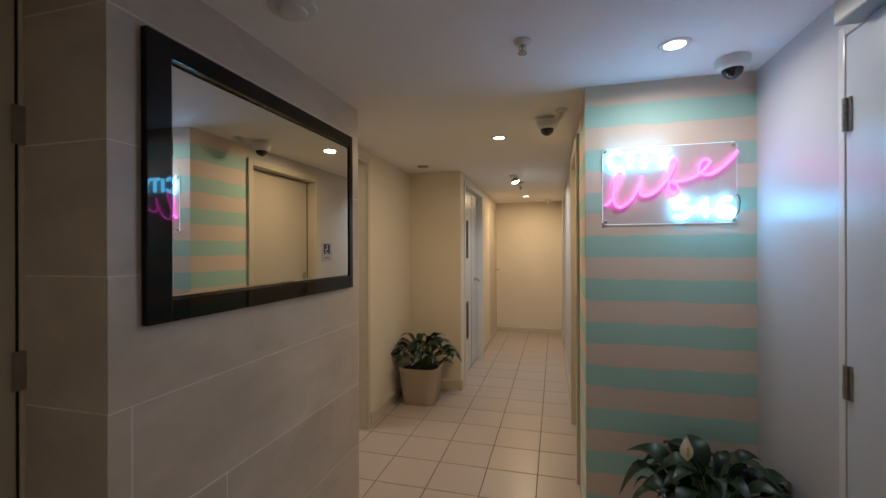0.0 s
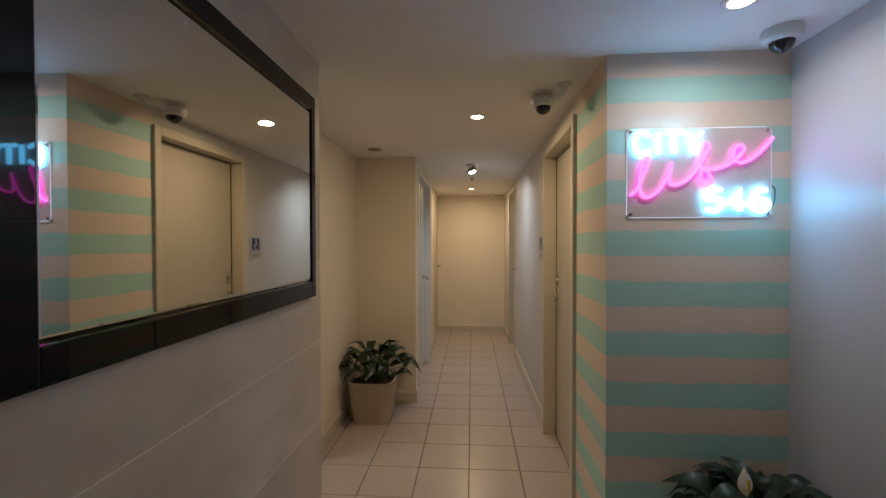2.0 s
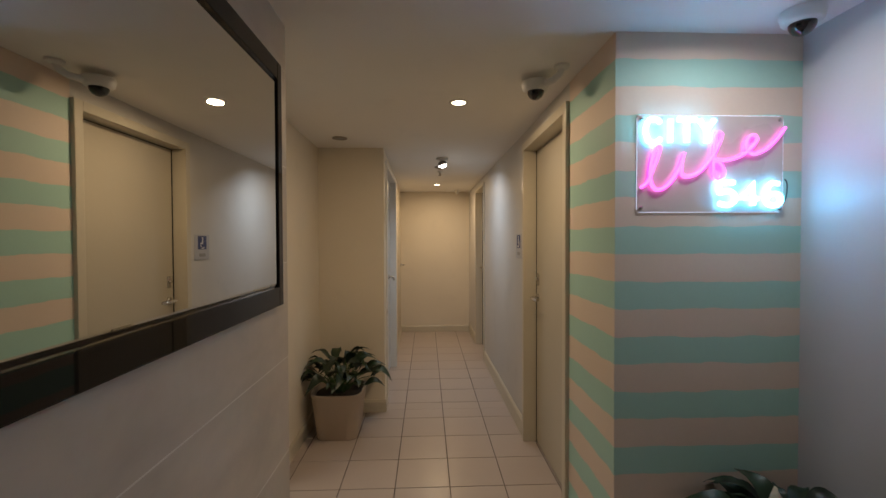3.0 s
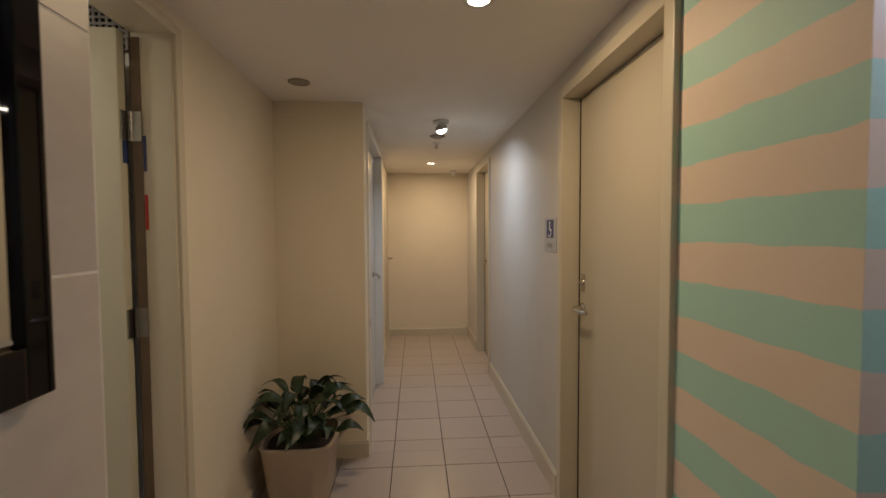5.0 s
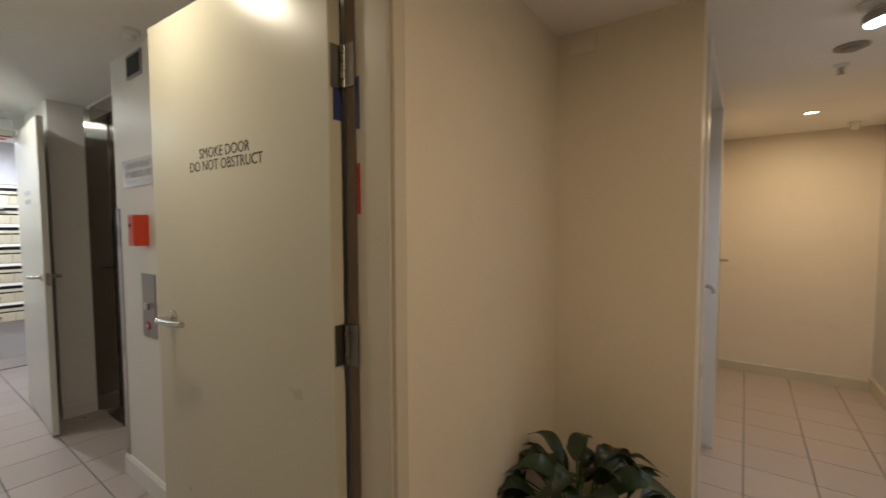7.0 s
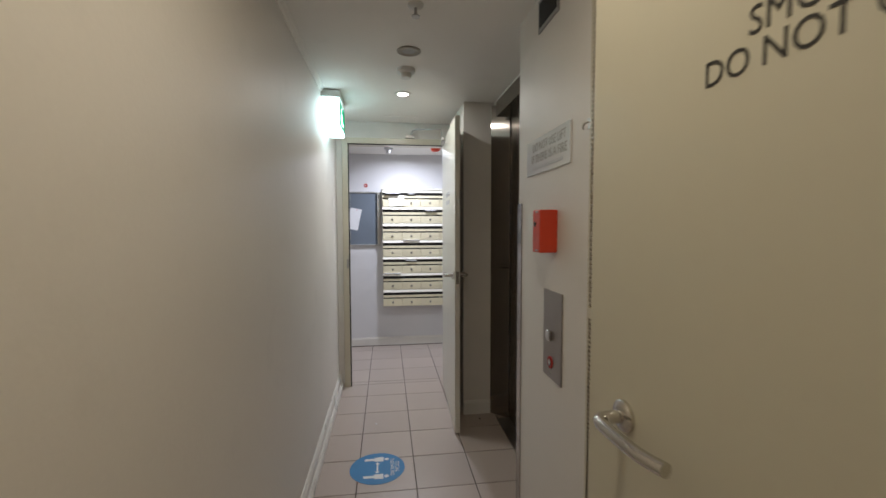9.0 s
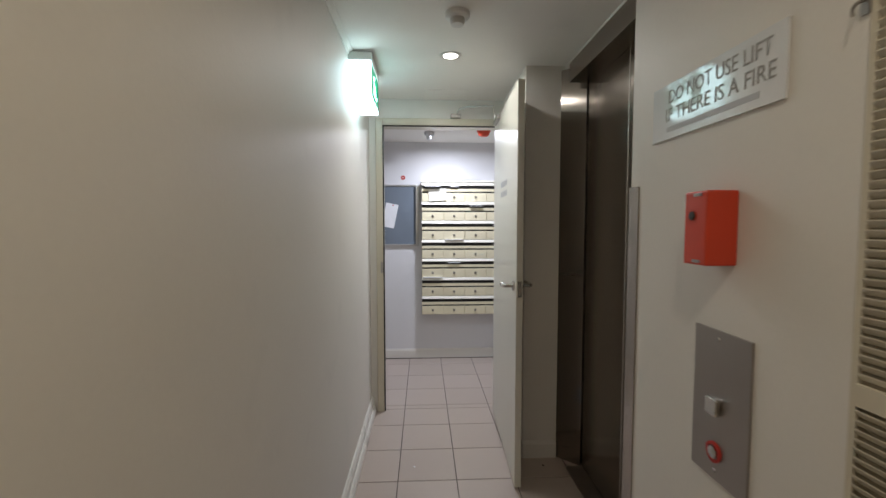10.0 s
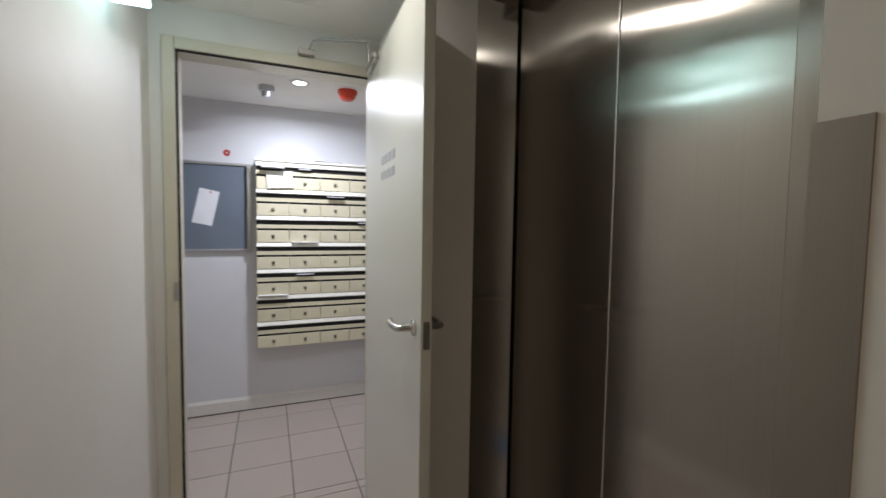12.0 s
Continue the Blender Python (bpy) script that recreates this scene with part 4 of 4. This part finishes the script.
prism(bm, [(-0.0075, 0), (-0.0075, -0.0018), (0, -0.0118), (0, -0.0098)], GX0 + 0.0105, GX1 - 0.0105)
bm.transform(axes((0, 1, 0), (0, 0, 1), (0, 0, 0)))
bmesh.ops.recalc_face_normals(bm, faces=bm.faces)
slat = mesh_of("slat", bm, TRIM)
z = 0.15
while z < 2.24:
    if not 1.103 < z < 1.153:
        piece("slat", slat, d, (3.18, -0.0015, z))
    z += 0.0134

d = thing("wall_hook", pose(-3.233, NORTH, 1.670), "tiny dark metal hook beside the louvred panel", "hook")
bm = boxes((-3.239, NORTH - 0.004, 1.655, -3.227, NORTH, 1.685))
tube(bm, smooth_line([(-3.233, NORTH - 0.003, 1.675), (-3.233, NORTH - 0.016, 1.670), (-3.233, NORTH - 0.022, 1.660), (-3.233, NORTH - 0.020, 1.652)], 4), 0.0025, 6)
wpart("hook", bm, DULLSTEEL, d)

d = thing("wall_vent", pose(-3.555, NORTH, 2.165), "small dark square vent high on the wall", "vent")
wpart("frame", boxes((-3.65, NORTH - 0.006, 2.105, -3.46, NORTH, 2.225), bevel=0.002), GREYPLASTIC, d)
wpart("opening", boxes((-3.635, NORTH - 0.008, 2.12, -3.475, NORTH - 0.006, 2.21)), DARK, d)

d = thing("air_grille", pose(-2.3, NORTH, 2.15), "dark perforated air grille high behind the smoke door", "air grille")
wpart("backing", boxes((-2.78, NORTH - 0.003, 2.055, -1.88, NORTH, 2.235)), DARK, d)
bm = bmesh.new()
for k in range(41):
    box(bm, -2.78 + k * 0.0225 - 0.004, NORTH - 0.010, 2.055, -2.78 + k * 0.0225 + 0.004, NORTH - 0.004, 2.235)
for k in range(9):
    box(bm, -2.78, NORTH - 0.012, 2.055 + k * 0.0225 - 0.004, -1.88, NORTH - 0.006, 2.055 + k * 0.0225 + 0.004)
wpart("lattice", bm, GREYPLASTIC, d, "grey lattice of small holes")

for x, y, m_, text in ((-4.95, 3.35, PAPER, "tiny white scrap of paper on the floor tiles"), (-4.93, 4.08, SOIL, "tiny dark dead leaf on the floor by the lift")):
    d = thing("litter", pose(x, y, 0, 0, 0, 25), text, "litter", "scraps on the floor")
    part("scrap", lathe(bmesh.new(), [(0.009, 0.0), (0.010, 0.002), (0.005, 0.004), (0.001, 0.0045)], Matrix.Diagonal((1.0, 0.55, 1, 1)), 7), m_, d)

d = thing("floor_sticker", pose(-4.41, 3.37, 0), "round blue distancing floor sticker with white marks", "sticker")
part("disc", lathe(bmesh.new(), [(0.155, 0.0005), (0.155, 0.0016), (0.02, 0.0018)], n=40), BLUE, d)
for sx in (-0.085, 0.085):
    bm = lathe(bmesh.new(), [(0.013, 0.0018), (0.013, 0.0024)], Matrix.Translation((sx, 0.052, 0)), 14)
    prism(bm, [(sx - 0.024, 0.034), (sx + 0.024, 0.034), (sx + 0.020, -0.016), (sx + 0.011, -0.016), (sx + 0.011, -0.075), (sx - 0.011, -0.075), (sx - 0.011, -0.016), (sx - 0.020, -0.016)], 0.0018, 0.0024)
    part("figure", bm, WHITEPRINT, d, "white standing figure")
bm = boxes((-0.040, -0.004, 0.0018, 0.040, 0.004, 0.0024))
for sx in (-1, 1):
    prism(bm, [(sx * 0.036, -0.014), (sx * 0.054, 0.0), (sx * 0.036, 0.014)], 0.0018, 0.0024)
part("arrow", bm, WHITEPRINT, d, "white double-ended arrow")
lettering("lettering", "SOCIAL", 0.032, pose(0, 0.102, 0.0021), WHITEPRINT, d, 0.105)
lettering("lettering", "DISTANCING", 0.030, pose(0, 0.074, 0.0021), WHITEPRINT, d, 0.165)

# ---- mailboxes ----
MX, MY, MB, RP, CP, COLS = -6.75, 3.392, 0.478, 0.185, 0.211, 6
d = thing("mailbox_bank", pose(MX, MY + COLS * CP / 2, MB), "wall bank of cream mailboxes in seven rows", "mailboxes")
wpart("carcass", boxes((LOBBY, MY, MB, MX - 0.014, MY + COLS * CP, MB + 7 * RP + 0.005), bevel=0.002), MAILCREAM, d)
wpart("top_cap", boxes((LOBBY, MY - 0.006, MB + 7 * RP + 0.005, MX + 0.008, MY + COLS * CP + 0.006, MB + 7 * RP + 0.022), bevel=0.003), MAILSTRIP, d, "pale top cap")
flap = mesh_of("box_door", boxes((-0.012, 0.003, 0.004, 0.0, CP - 0.003, 0.086), bevel=0.002), MAILCREAM)
lock = mesh_of("lock", boxes((0.0, -0.010, -0.011, 0.007, 0.010, 0.011), bevel=0.002), LOCKSTEEL)
# near-black sheet that paints the shade inside a letter slot
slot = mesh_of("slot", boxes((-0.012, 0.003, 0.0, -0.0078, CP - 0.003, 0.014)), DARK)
for r in range(7):
    z0 = r * RP
    bm = prism(bmesh.new(), [(-0.014, 0.157), (0.006, 0.157), (0.008, 0.162), (-0.004, 0.186), (-0.014, 0.186)], MY, MY + COLS * CP)
    bm.transform(axes((1, 0, 0), (0, 0, 1), (0, 0, 0)) @ Matrix.Diagonal((1, 1, -1, 1)))
    bmesh.ops.translate(bm, verts=bm.verts, vec=(MX, 0, MB + z0))
    bmesh.ops.recalc_face_normals(bm, faces=bm.faces)
    wpart("ledge", bm, MAILSTRIP, d, "pale projecting strip")
    wpart("rail", boxes((MX - 0.012, MY, MB + z0 + 0.101, MX - 0.002, MY + COLS * CP, MB + z0 + 0.127)), MAILCREAM, d)
    # shade under each ledge, painted as a near-black strip
    wpart("gap_shade_strip", boxes((MX - 0.0135, MY, MB + z0 + 0.127, MX - 0.011, MY + COLS * CP, MB + z0 + 0.157)), DARK, d, "near-black strip painted as the shade between the rows")
    for c in range(COLS):
        y0 = c * CP - COLS * CP / 2
        dr = piece("box_door", flap, d, (0, y0, z0))
        piece("lock", lock, dr, (0.0, CP / 2, 0.046))
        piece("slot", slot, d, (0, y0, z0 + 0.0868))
PAPERS = [(0, 6, 0.140, 0.14, 0.15), (1, 6, 0.140, 0.06, 0.08), (2, 5, 0.140, 0.08, 0.12), (1, 3, 0.183, 0.06, 0.18), (0, 1, 0.183, 0.06, 0.19), (1, 2, 0.140, 0.05, 0.12), (3, 4, 0.140, 0.05, 0.10)]
for c, r, dz, out, w in PAPERS:
    p = thing("letter", pose(MX, MY + (c + 0.5) * CP, MB + r * RP + dz + 0.004), "white envelope sticking out of a mailbox slot", "letter", "letters in the mailboxes")
    part("sheet", boxes((-0.04, -w / 2, 0, out * 0.4, w / 2, 0.004)), PAPER, p)
p = thing("paper_notice", pose(MX + 0.010, MY + CP * 0.72, MB + 6 * RP + 0.070, 4, 0, 0), "cream paper slip hanging over a mailbox door", "paper")
part("sheet", boxes((-0.002, -0.085, -0.06, 0.002, 0.085, 0.055)), MAILSTRIP, p)
for k, (y, w, a) in enumerate(((3.82, 0.10, 12), (3.92, 0.12, -9))):
    p = thing("leaflet", pose(MX - 0.05, y, MB + 7 * RP + 0.022, 0, 0, a), "folded leaflet lying on top of the mailboxes", "leaflet", "leaflets on the mailboxes")
    part("sheet", boxes((-0.05, -w / 2, 0, 0.05, w / 2, 0.006)), BLACKPRINT if k == 0 else GREYPRINT, p)

d = thing("notice_board", pose(LOBBY, 3.06, 1.46), "grey felt notice board in an aluminium frame", "notice board")
BY0, BY1, BZ0, BZ1 = 2.76, 3.362, 1.152, 1.765
wpart("felt", boxes((LOBBY, BY0 + 0.015, BZ0 + 0.015, LOBBY + 0.012, BY1 - 0.015, BZ1 - 0.015)), FELT, d)
wpart("frame", boxes((LOBBY, BY0, BZ0, LOBBY + 0.022, BY0 + 0.018, BZ1), (LOBBY, BY1 - 0.018, BZ0, LOBBY + 0.022, BY1, BZ1), (LOBBY, BY0 + 0.018, BZ0, LOBBY + 0.022, BY1 - 0.018, BZ0 + 0.018), (LOBBY, BY0 + 0.018, BZ1 - 0.018, LOBBY + 0.022, BY1 - 0.018, BZ1), bevel=0.002), ALU, d)
wpart("cover_rail", boxes((LOBBY + 0.022, BY1 - 0.03, BZ0 + 0.01, LOBBY + 0.05, BY1 - 0.012, BZ1 - 0.005), bevel=0.002), ALU, d, "aluminium sliding cover rail")
p = thing("pinned_paper", pose(LOBBY + 0.013, 3.075, 1.458, -12, 0, 0), "white paper note pinned askew on the board", "paper")
part("sheet", boxes((0, -0.062, -0.12, 0.0015, 0.062, 0.12)), PAPER, p)
part("pin", lathe(bmesh.new(), [(0.005, 0), (0.006, 0.005), (0.003, 0.008)], axes((0, 1, 0), (0, 0, 1), (0.001, 0.01, 0.105)), 10), REDPRINT, p, "small red pin", True)
p = thing("round_sticker", pose(LOBBY, 3.205, 1.835), "small round red no-smoking sticker", "sticker")
part("disc", lathe(bmesh.new(), [(0.022, 0), (0.022, 0.001), (0.014, 0.0012)], axes((0, 1, 0), (0, 0, 1), (0, 0, 0)), 20), REDPRINT, p)
part("centre", lathe(bmesh.new(), [(0.006, 0.0012), (0.006, 0.0018)], axes((0, 1, 0), (0, 0, 1), (0, 0, 0)), 16), WHITEPRINT, p)

# ---- toilet sign ----
d = thing("toilet_sign", pose(EAST, 4.615, 1.365), "silver-grey accessible toilet sign with dark blue pictogram", "sign")
sx = east_x(4.575)
wpart("plate", boxes((sx - 0.005, 4.517, 1.277, sx, 4.710, 1.459), bevel=0.002), SIGNGREY, d)
wpart("pictogram_field", boxes((sx - 0.0062, 4.557, 1.353, sx - 0.005, 4.670, 1.449)), NAVY, d, "dark blue square")
bm = lathe(bmesh.new(), [(0.008, 0), (0.008, 0.0008)], axes((0, -1, 0), (0, 0, 1), (sx - 0.0062, 4.617, 1.435)), 12)
box(bm, sx - 0.007, 4.610, 1.392, sx - 0.0062, 4.623, 1.425)
box(bm, sx - 0.007, 4.585, 1.392, sx - 0.0062, 4.612, 1.399)
tube(bm, [(sx - 0.0066, 4.615 + 0.024 * math.cos(a), 1.383 + 0.024 * math.sin(a)) for a in [math.pi * (0.75 + k * 0.15) for k in range(8)]], 0.003, 6)
wpart("pictogram", bm, WHITEPRINT, d, "white wheelchair pictogram")
wpart("braille_field", boxes((sx - 0.0062, 4.575, 1.300, sx - 0.005, 4.655, 1.323)), GREYPRINT, d, "small grey braille strip")


# ---- plants ----
def blade(length, width, droop, fold=0.25):
    """A pointed leaf with a raised midrib fold that arches over."""
    bm = bmesh.new()
    rows = []
    for i in range(9):
        t = i / 8
        w = width / 2 * math.sin(math.pi * (0.04 + 0.96 * t) ** 0.8) ** 0.9 if i < 8 else 0.0006
        a = droop * t * t
        x, z = length * (t - 0.25 * droop * t ** 3 * 0.5), length * (0.18 * math.sin(math.pi * t * 0.8) - 0.5 * a * t)
        rows.append([bm.verts.new((x, s * w, z + abs(s) * w * fold + 0.004 * math.sin(7 * t + 3 * s) * abs(s))) for s in (-1, -0.5, 0, 0.5, 1)])
    for a, b in zip(rows, rows[1:]):
        for k in range(4):
            bm.faces.new((a[k], a[k + 1], b[k + 1], b[k]))
    geom = bmesh.ops.extrude_face_region(bm, geom=list(bm.faces))["geom"]
    bmesh.ops.translate(bm, verts=[g for g in geom if isinstance(g, bmesh.types.BMVert)], vec=(0, 0, -0.0008))
    bmesh.ops.recalc_face_normals(bm, faces=bm.faces)
    return mesh_of("leaf", bm, LEAF, True)


BLADES = [blade(0.18, 0.084, 0.7), blade(0.20, 0.092, 1.0), blade(0.15, 0.070, 0.4), blade(0.21, 0.094, 1.5), blade(0.13, 0.060, 0.9)]


def lily(base, height, rtop, rbase, count, reach, flowers, seed, label, potlabel, power=5.0, glaze=POT, rise=1.0):
    """Peace lily in a tapered pot: arching leaves on stalks from the crown."""
    rng = random.Random(seed)
    pot = thing("plant_pot", pose(*base), potlabel, "plant pot")
    bm = bmesh.new()
    rings, n = [], 48
    for rr, z in [(rbase * 0.96, 0), (rbase, 0.006), (rtop * 0.97, height - 0.02), (rtop, height - 0.012), (rtop, height - 0.003), (rtop * 0.985, height), (rtop * 0.92, height), (rtop * 0.90, height - 0.06)]:
        ring = []
        for q in range(n):
            a = 2 * math.pi * q / n
            c, e = math.cos(a), math.sin(a)
            k = rr / (abs(c) ** power + abs(e) ** power) ** (1 / power)
            ring.append(bm.verts.new((k * c, k * e, z)))
        rings.append(ring)
    for p_, q_ in zip(rings, rings[1:]):
        for q in range(n):
            bm.faces.new((p_[q], p_[(q + 1) % n], q_[(q + 1) % n], q_[q]))
    bm.faces.new(rings[0][::-1]), bm.faces.new(rings[-1])
    bmesh.ops.recalc_face_normals(bm, faces=bm.faces)
    part("pot", bm, glaze, pot, smooth=True)
    part("soil", lathe(bmesh.new(), [(rtop * 0.905, height - 0.05), (rtop * 0.90, height - 0.03), (rtop * 0.4, height - 0.022)], n=24), SOIL, pot, "dark potting soil")
    plant = thing("peace_lily", pose(base[0], base[1], base[2] + height - 0.03), label, "potted plant")
    for k in range(count):
        a = k * 2.39996 + rng.uniform(-0.3, 0.3)
        lift = 1 - (k / count) ** 0.8
        out = reach * (0.25 + 0.55 * (1 - lift)) * rng.uniform(0.75, 1.15)
        up = 0.04 + (0.11 * lift * rise + 0.05) * rng.uniform(0.8, 1.2)
        r0 = rtop * 0.35 * rng.random()
        foot = Vector((r0 * math.cos(a), r0 * math.sin(a), 0))
        tip = Vector((out * math.cos(a), out * math.sin(a), up))
        part("stalk", tube(bmesh.new(), smooth_line([foot, foot.lerp(tip, 0.5) + Vector((0, 0, 0.03)), tip], 3), 0.0028, 5), STEM, plant)
        ob = new("leaf", BLADES[rng.randrange(5)])
        ob.parent = plant
        ob.matrix_local = Matrix.Translation(tip) @ pose(0, 0, 0, rng.uniform(-35, 35), rng.uniform(-40, -10) * lift + rng.uniform(-24, 10), math.degrees(a) + rng.uniform(-30, 30)) @ Matrix.Scale(rng.uniform(0.72, 1.02), 4)
    for fx_, fy_, fz_ in flowers:
        bm = tube(bmesh.new(), smooth_line([(0, 0, 0), (fx_ * 0.5, fy_ * 0.5, fz_ * 0.6), (fx_, fy_, fz_)], 5), 0.0025, 6)
        stalk = part("flower_stalk", bm, STEM, plant)
        bm = bmesh.new()
        rows = []
        for i in range(8):
            t = i / 7
            w = 0.024 * math.sin(math.pi * (0.05 + 0.95 * t) ** 0.75) if i < 7 else 0.0004
            rows.append([bm.verts.new((fx_ + s * w, fy_ - 0.012 * (1 - abs(s)) + 0.01 * t, fz_ + 0.082 * t - 0.008)) for s in (-1, -0.5, 0, 0.5, 1)])
        for p_, q_ in zip(rows, rows[1:]):
            for k in range(4):
                bm.faces.new((p_[k], p_[k + 1], q_[k + 1], q_[k]))
        ge = bmesh.ops.extrude_face_region(bm, geom=list(bm.faces))["geom"]
        bmesh.ops.translate(bm, verts=[g for g in ge if isinstance(g, bmesh.types.BMVert)], vec=(0, 0.001, 0))
        bmesh.ops.recalc_face_normals(bm, faces=bm.faces)
        part("flower", bm, BLOOM, stalk, "cream-white hooded flower", True)
        part("spadix", tube(bmesh.new(), [(fx_, fy_ - 0.016, fz_ + 0.01), (fx_, fy_ - 0.014, fz_ + 0.045)], 0.004, 8), YELLOW, stalk)
    return plant


lily((-1.535, 4.61, 0), 0.33, 0.185, 0.145, 62, 0.275, [], 5, "bushy dark green peace lily without flowers", "beige tapered square plant pot standing in the alcove", rise=1.5)
lily((0.26, 2.79, 0), 0.36, 0.170, 0.130, 70, 0.235, [(-0.118, -0.088, 0.270)], 11, "dark green peace lily with a cream flower", "white square plant pot standing below the lit sign", glaze=WHITEPLASTIC)

# ---- wall tiles ----
TILE_MESHES = {}


def slab(w, h, t, material, name):
    """A thin tile in its own plane, chamfered at the front, from (0, 0) to (w, h), front at z = t."""
    key = (name, round(w, 3), round(h, 3))
    if key not in TILE_MESHES:
        bm = bmesh.new()
        c = 0.0012
        lo = [bm.verts.new(p) for p in ((0, 0, 0), (w, 0, 0), (w, h, 0), (0, h, 0))]
        mid = [bm.verts.new(p) for p in ((0, 0, t - c), (w, 0, t - c), (w, h, t - c), (0, h, t - c))]
        hi = [bm.verts.new(p) for p in ((c, c, t), (w - c, c, t), (w - c, h - c, t), (c, h - c, t))]
        for a, b in ((lo, mid), (mid, hi)):
            for i in range(4):
                bm.faces.new((a[i], a[(i + 1) % 4], b[(i + 1) % 4], b[i]))
        bm.faces.new(hi)
        TILE_MESHES[key] = mesh_of(name, bm, material)
    return TILE_MESHES[key]


G = 0.0026
rng = random.Random(3)
ROWH = 0.335
JOINTS = {1: (2.42,), 2: (2.073, 2.765), 3: (1.753,), 6: (2.42,)}
for r in range(8):
    z0, z1 = max(0.0, (r - 1) * ROWH - 0.005), min(CEIL_A, r * ROWH - 0.005)
    if z1 - z0 < 0.01:
        continue
    cuts = (1.691, *JOINTS.get(r, ()), 3.030)
    for a, b in zip(cuts, cuts[1:]):
        ob = piece("tile", slab(b - a - G, z1 - z0 - G, 0.009, STONETILE, "tile"), wall_tiled, (0, 0, 0))
        ob.matrix_local = axes((0, 1, 0), (0, 0, 1), (-1.396 + rng.uniform(-0.0005, 0.0005), a, z0))
    ob = piece("tile", slab(0.459, z1 - z0 - G, 0.009, STONETILE, "tile"), wall_tiled, (0, 0, 0))
    ob.matrix_local = axes((1, 0, 0), (0, 0, 1), (-1.855, 1.700, z0))
    ob = piece("tile", slab(0.459, z1 - z0 - G, 0.009, STONETILE, "tile"), wall_tiled, (0, 0, 0))
    ob.matrix_local = axes((-1, 0, 0), (0, 0, 1), (-1.396, 3.021, z0))

# ---- floor tiles ----
P, JOINT = 0.3145, 0.005


def lay(x0, y0, x1, y1, ox, oy):
    """Square tiles on a grid through (ox, oy), cut at the edges of a stretch of floor."""
    i0, i1 = math.floor((x0 - ox) / P), math.ceil((x1 - ox) / P)
    j0, j1 = math.floor((y0 - oy) / P), math.ceil((y1 - oy) / P)
    for i in range(i0, i1):
        for j in range(j0, j1):
            a, b = max(x0, ox + i * P + JOINT / 2), min(x1, ox + (i + 1) * P - JOINT / 2)
            c, e = max(y0, oy + j * P + JOINT / 2), min(y1, oy + (j + 1) * P - JOINT / 2)
            if b - a > 0.02 and e - c > 0.02:
                piece("tile", slab(b - a, e - c, 0.003, FLOORTILE, "floor_tile"), floor, (a, c, -0.003))


lay(-1.83, -0.8, 0.507, 5.0, -0.763, 3.885)
lay(-1.40, 5.0, -0.10, 8.0, -0.763, 3.885)
lay(-5.70, 3.0, -1.835, 4.34, -5.765, 3.58)
lay(-6.89, 2.0, -5.705, 5.1, -5.765, 3.58)
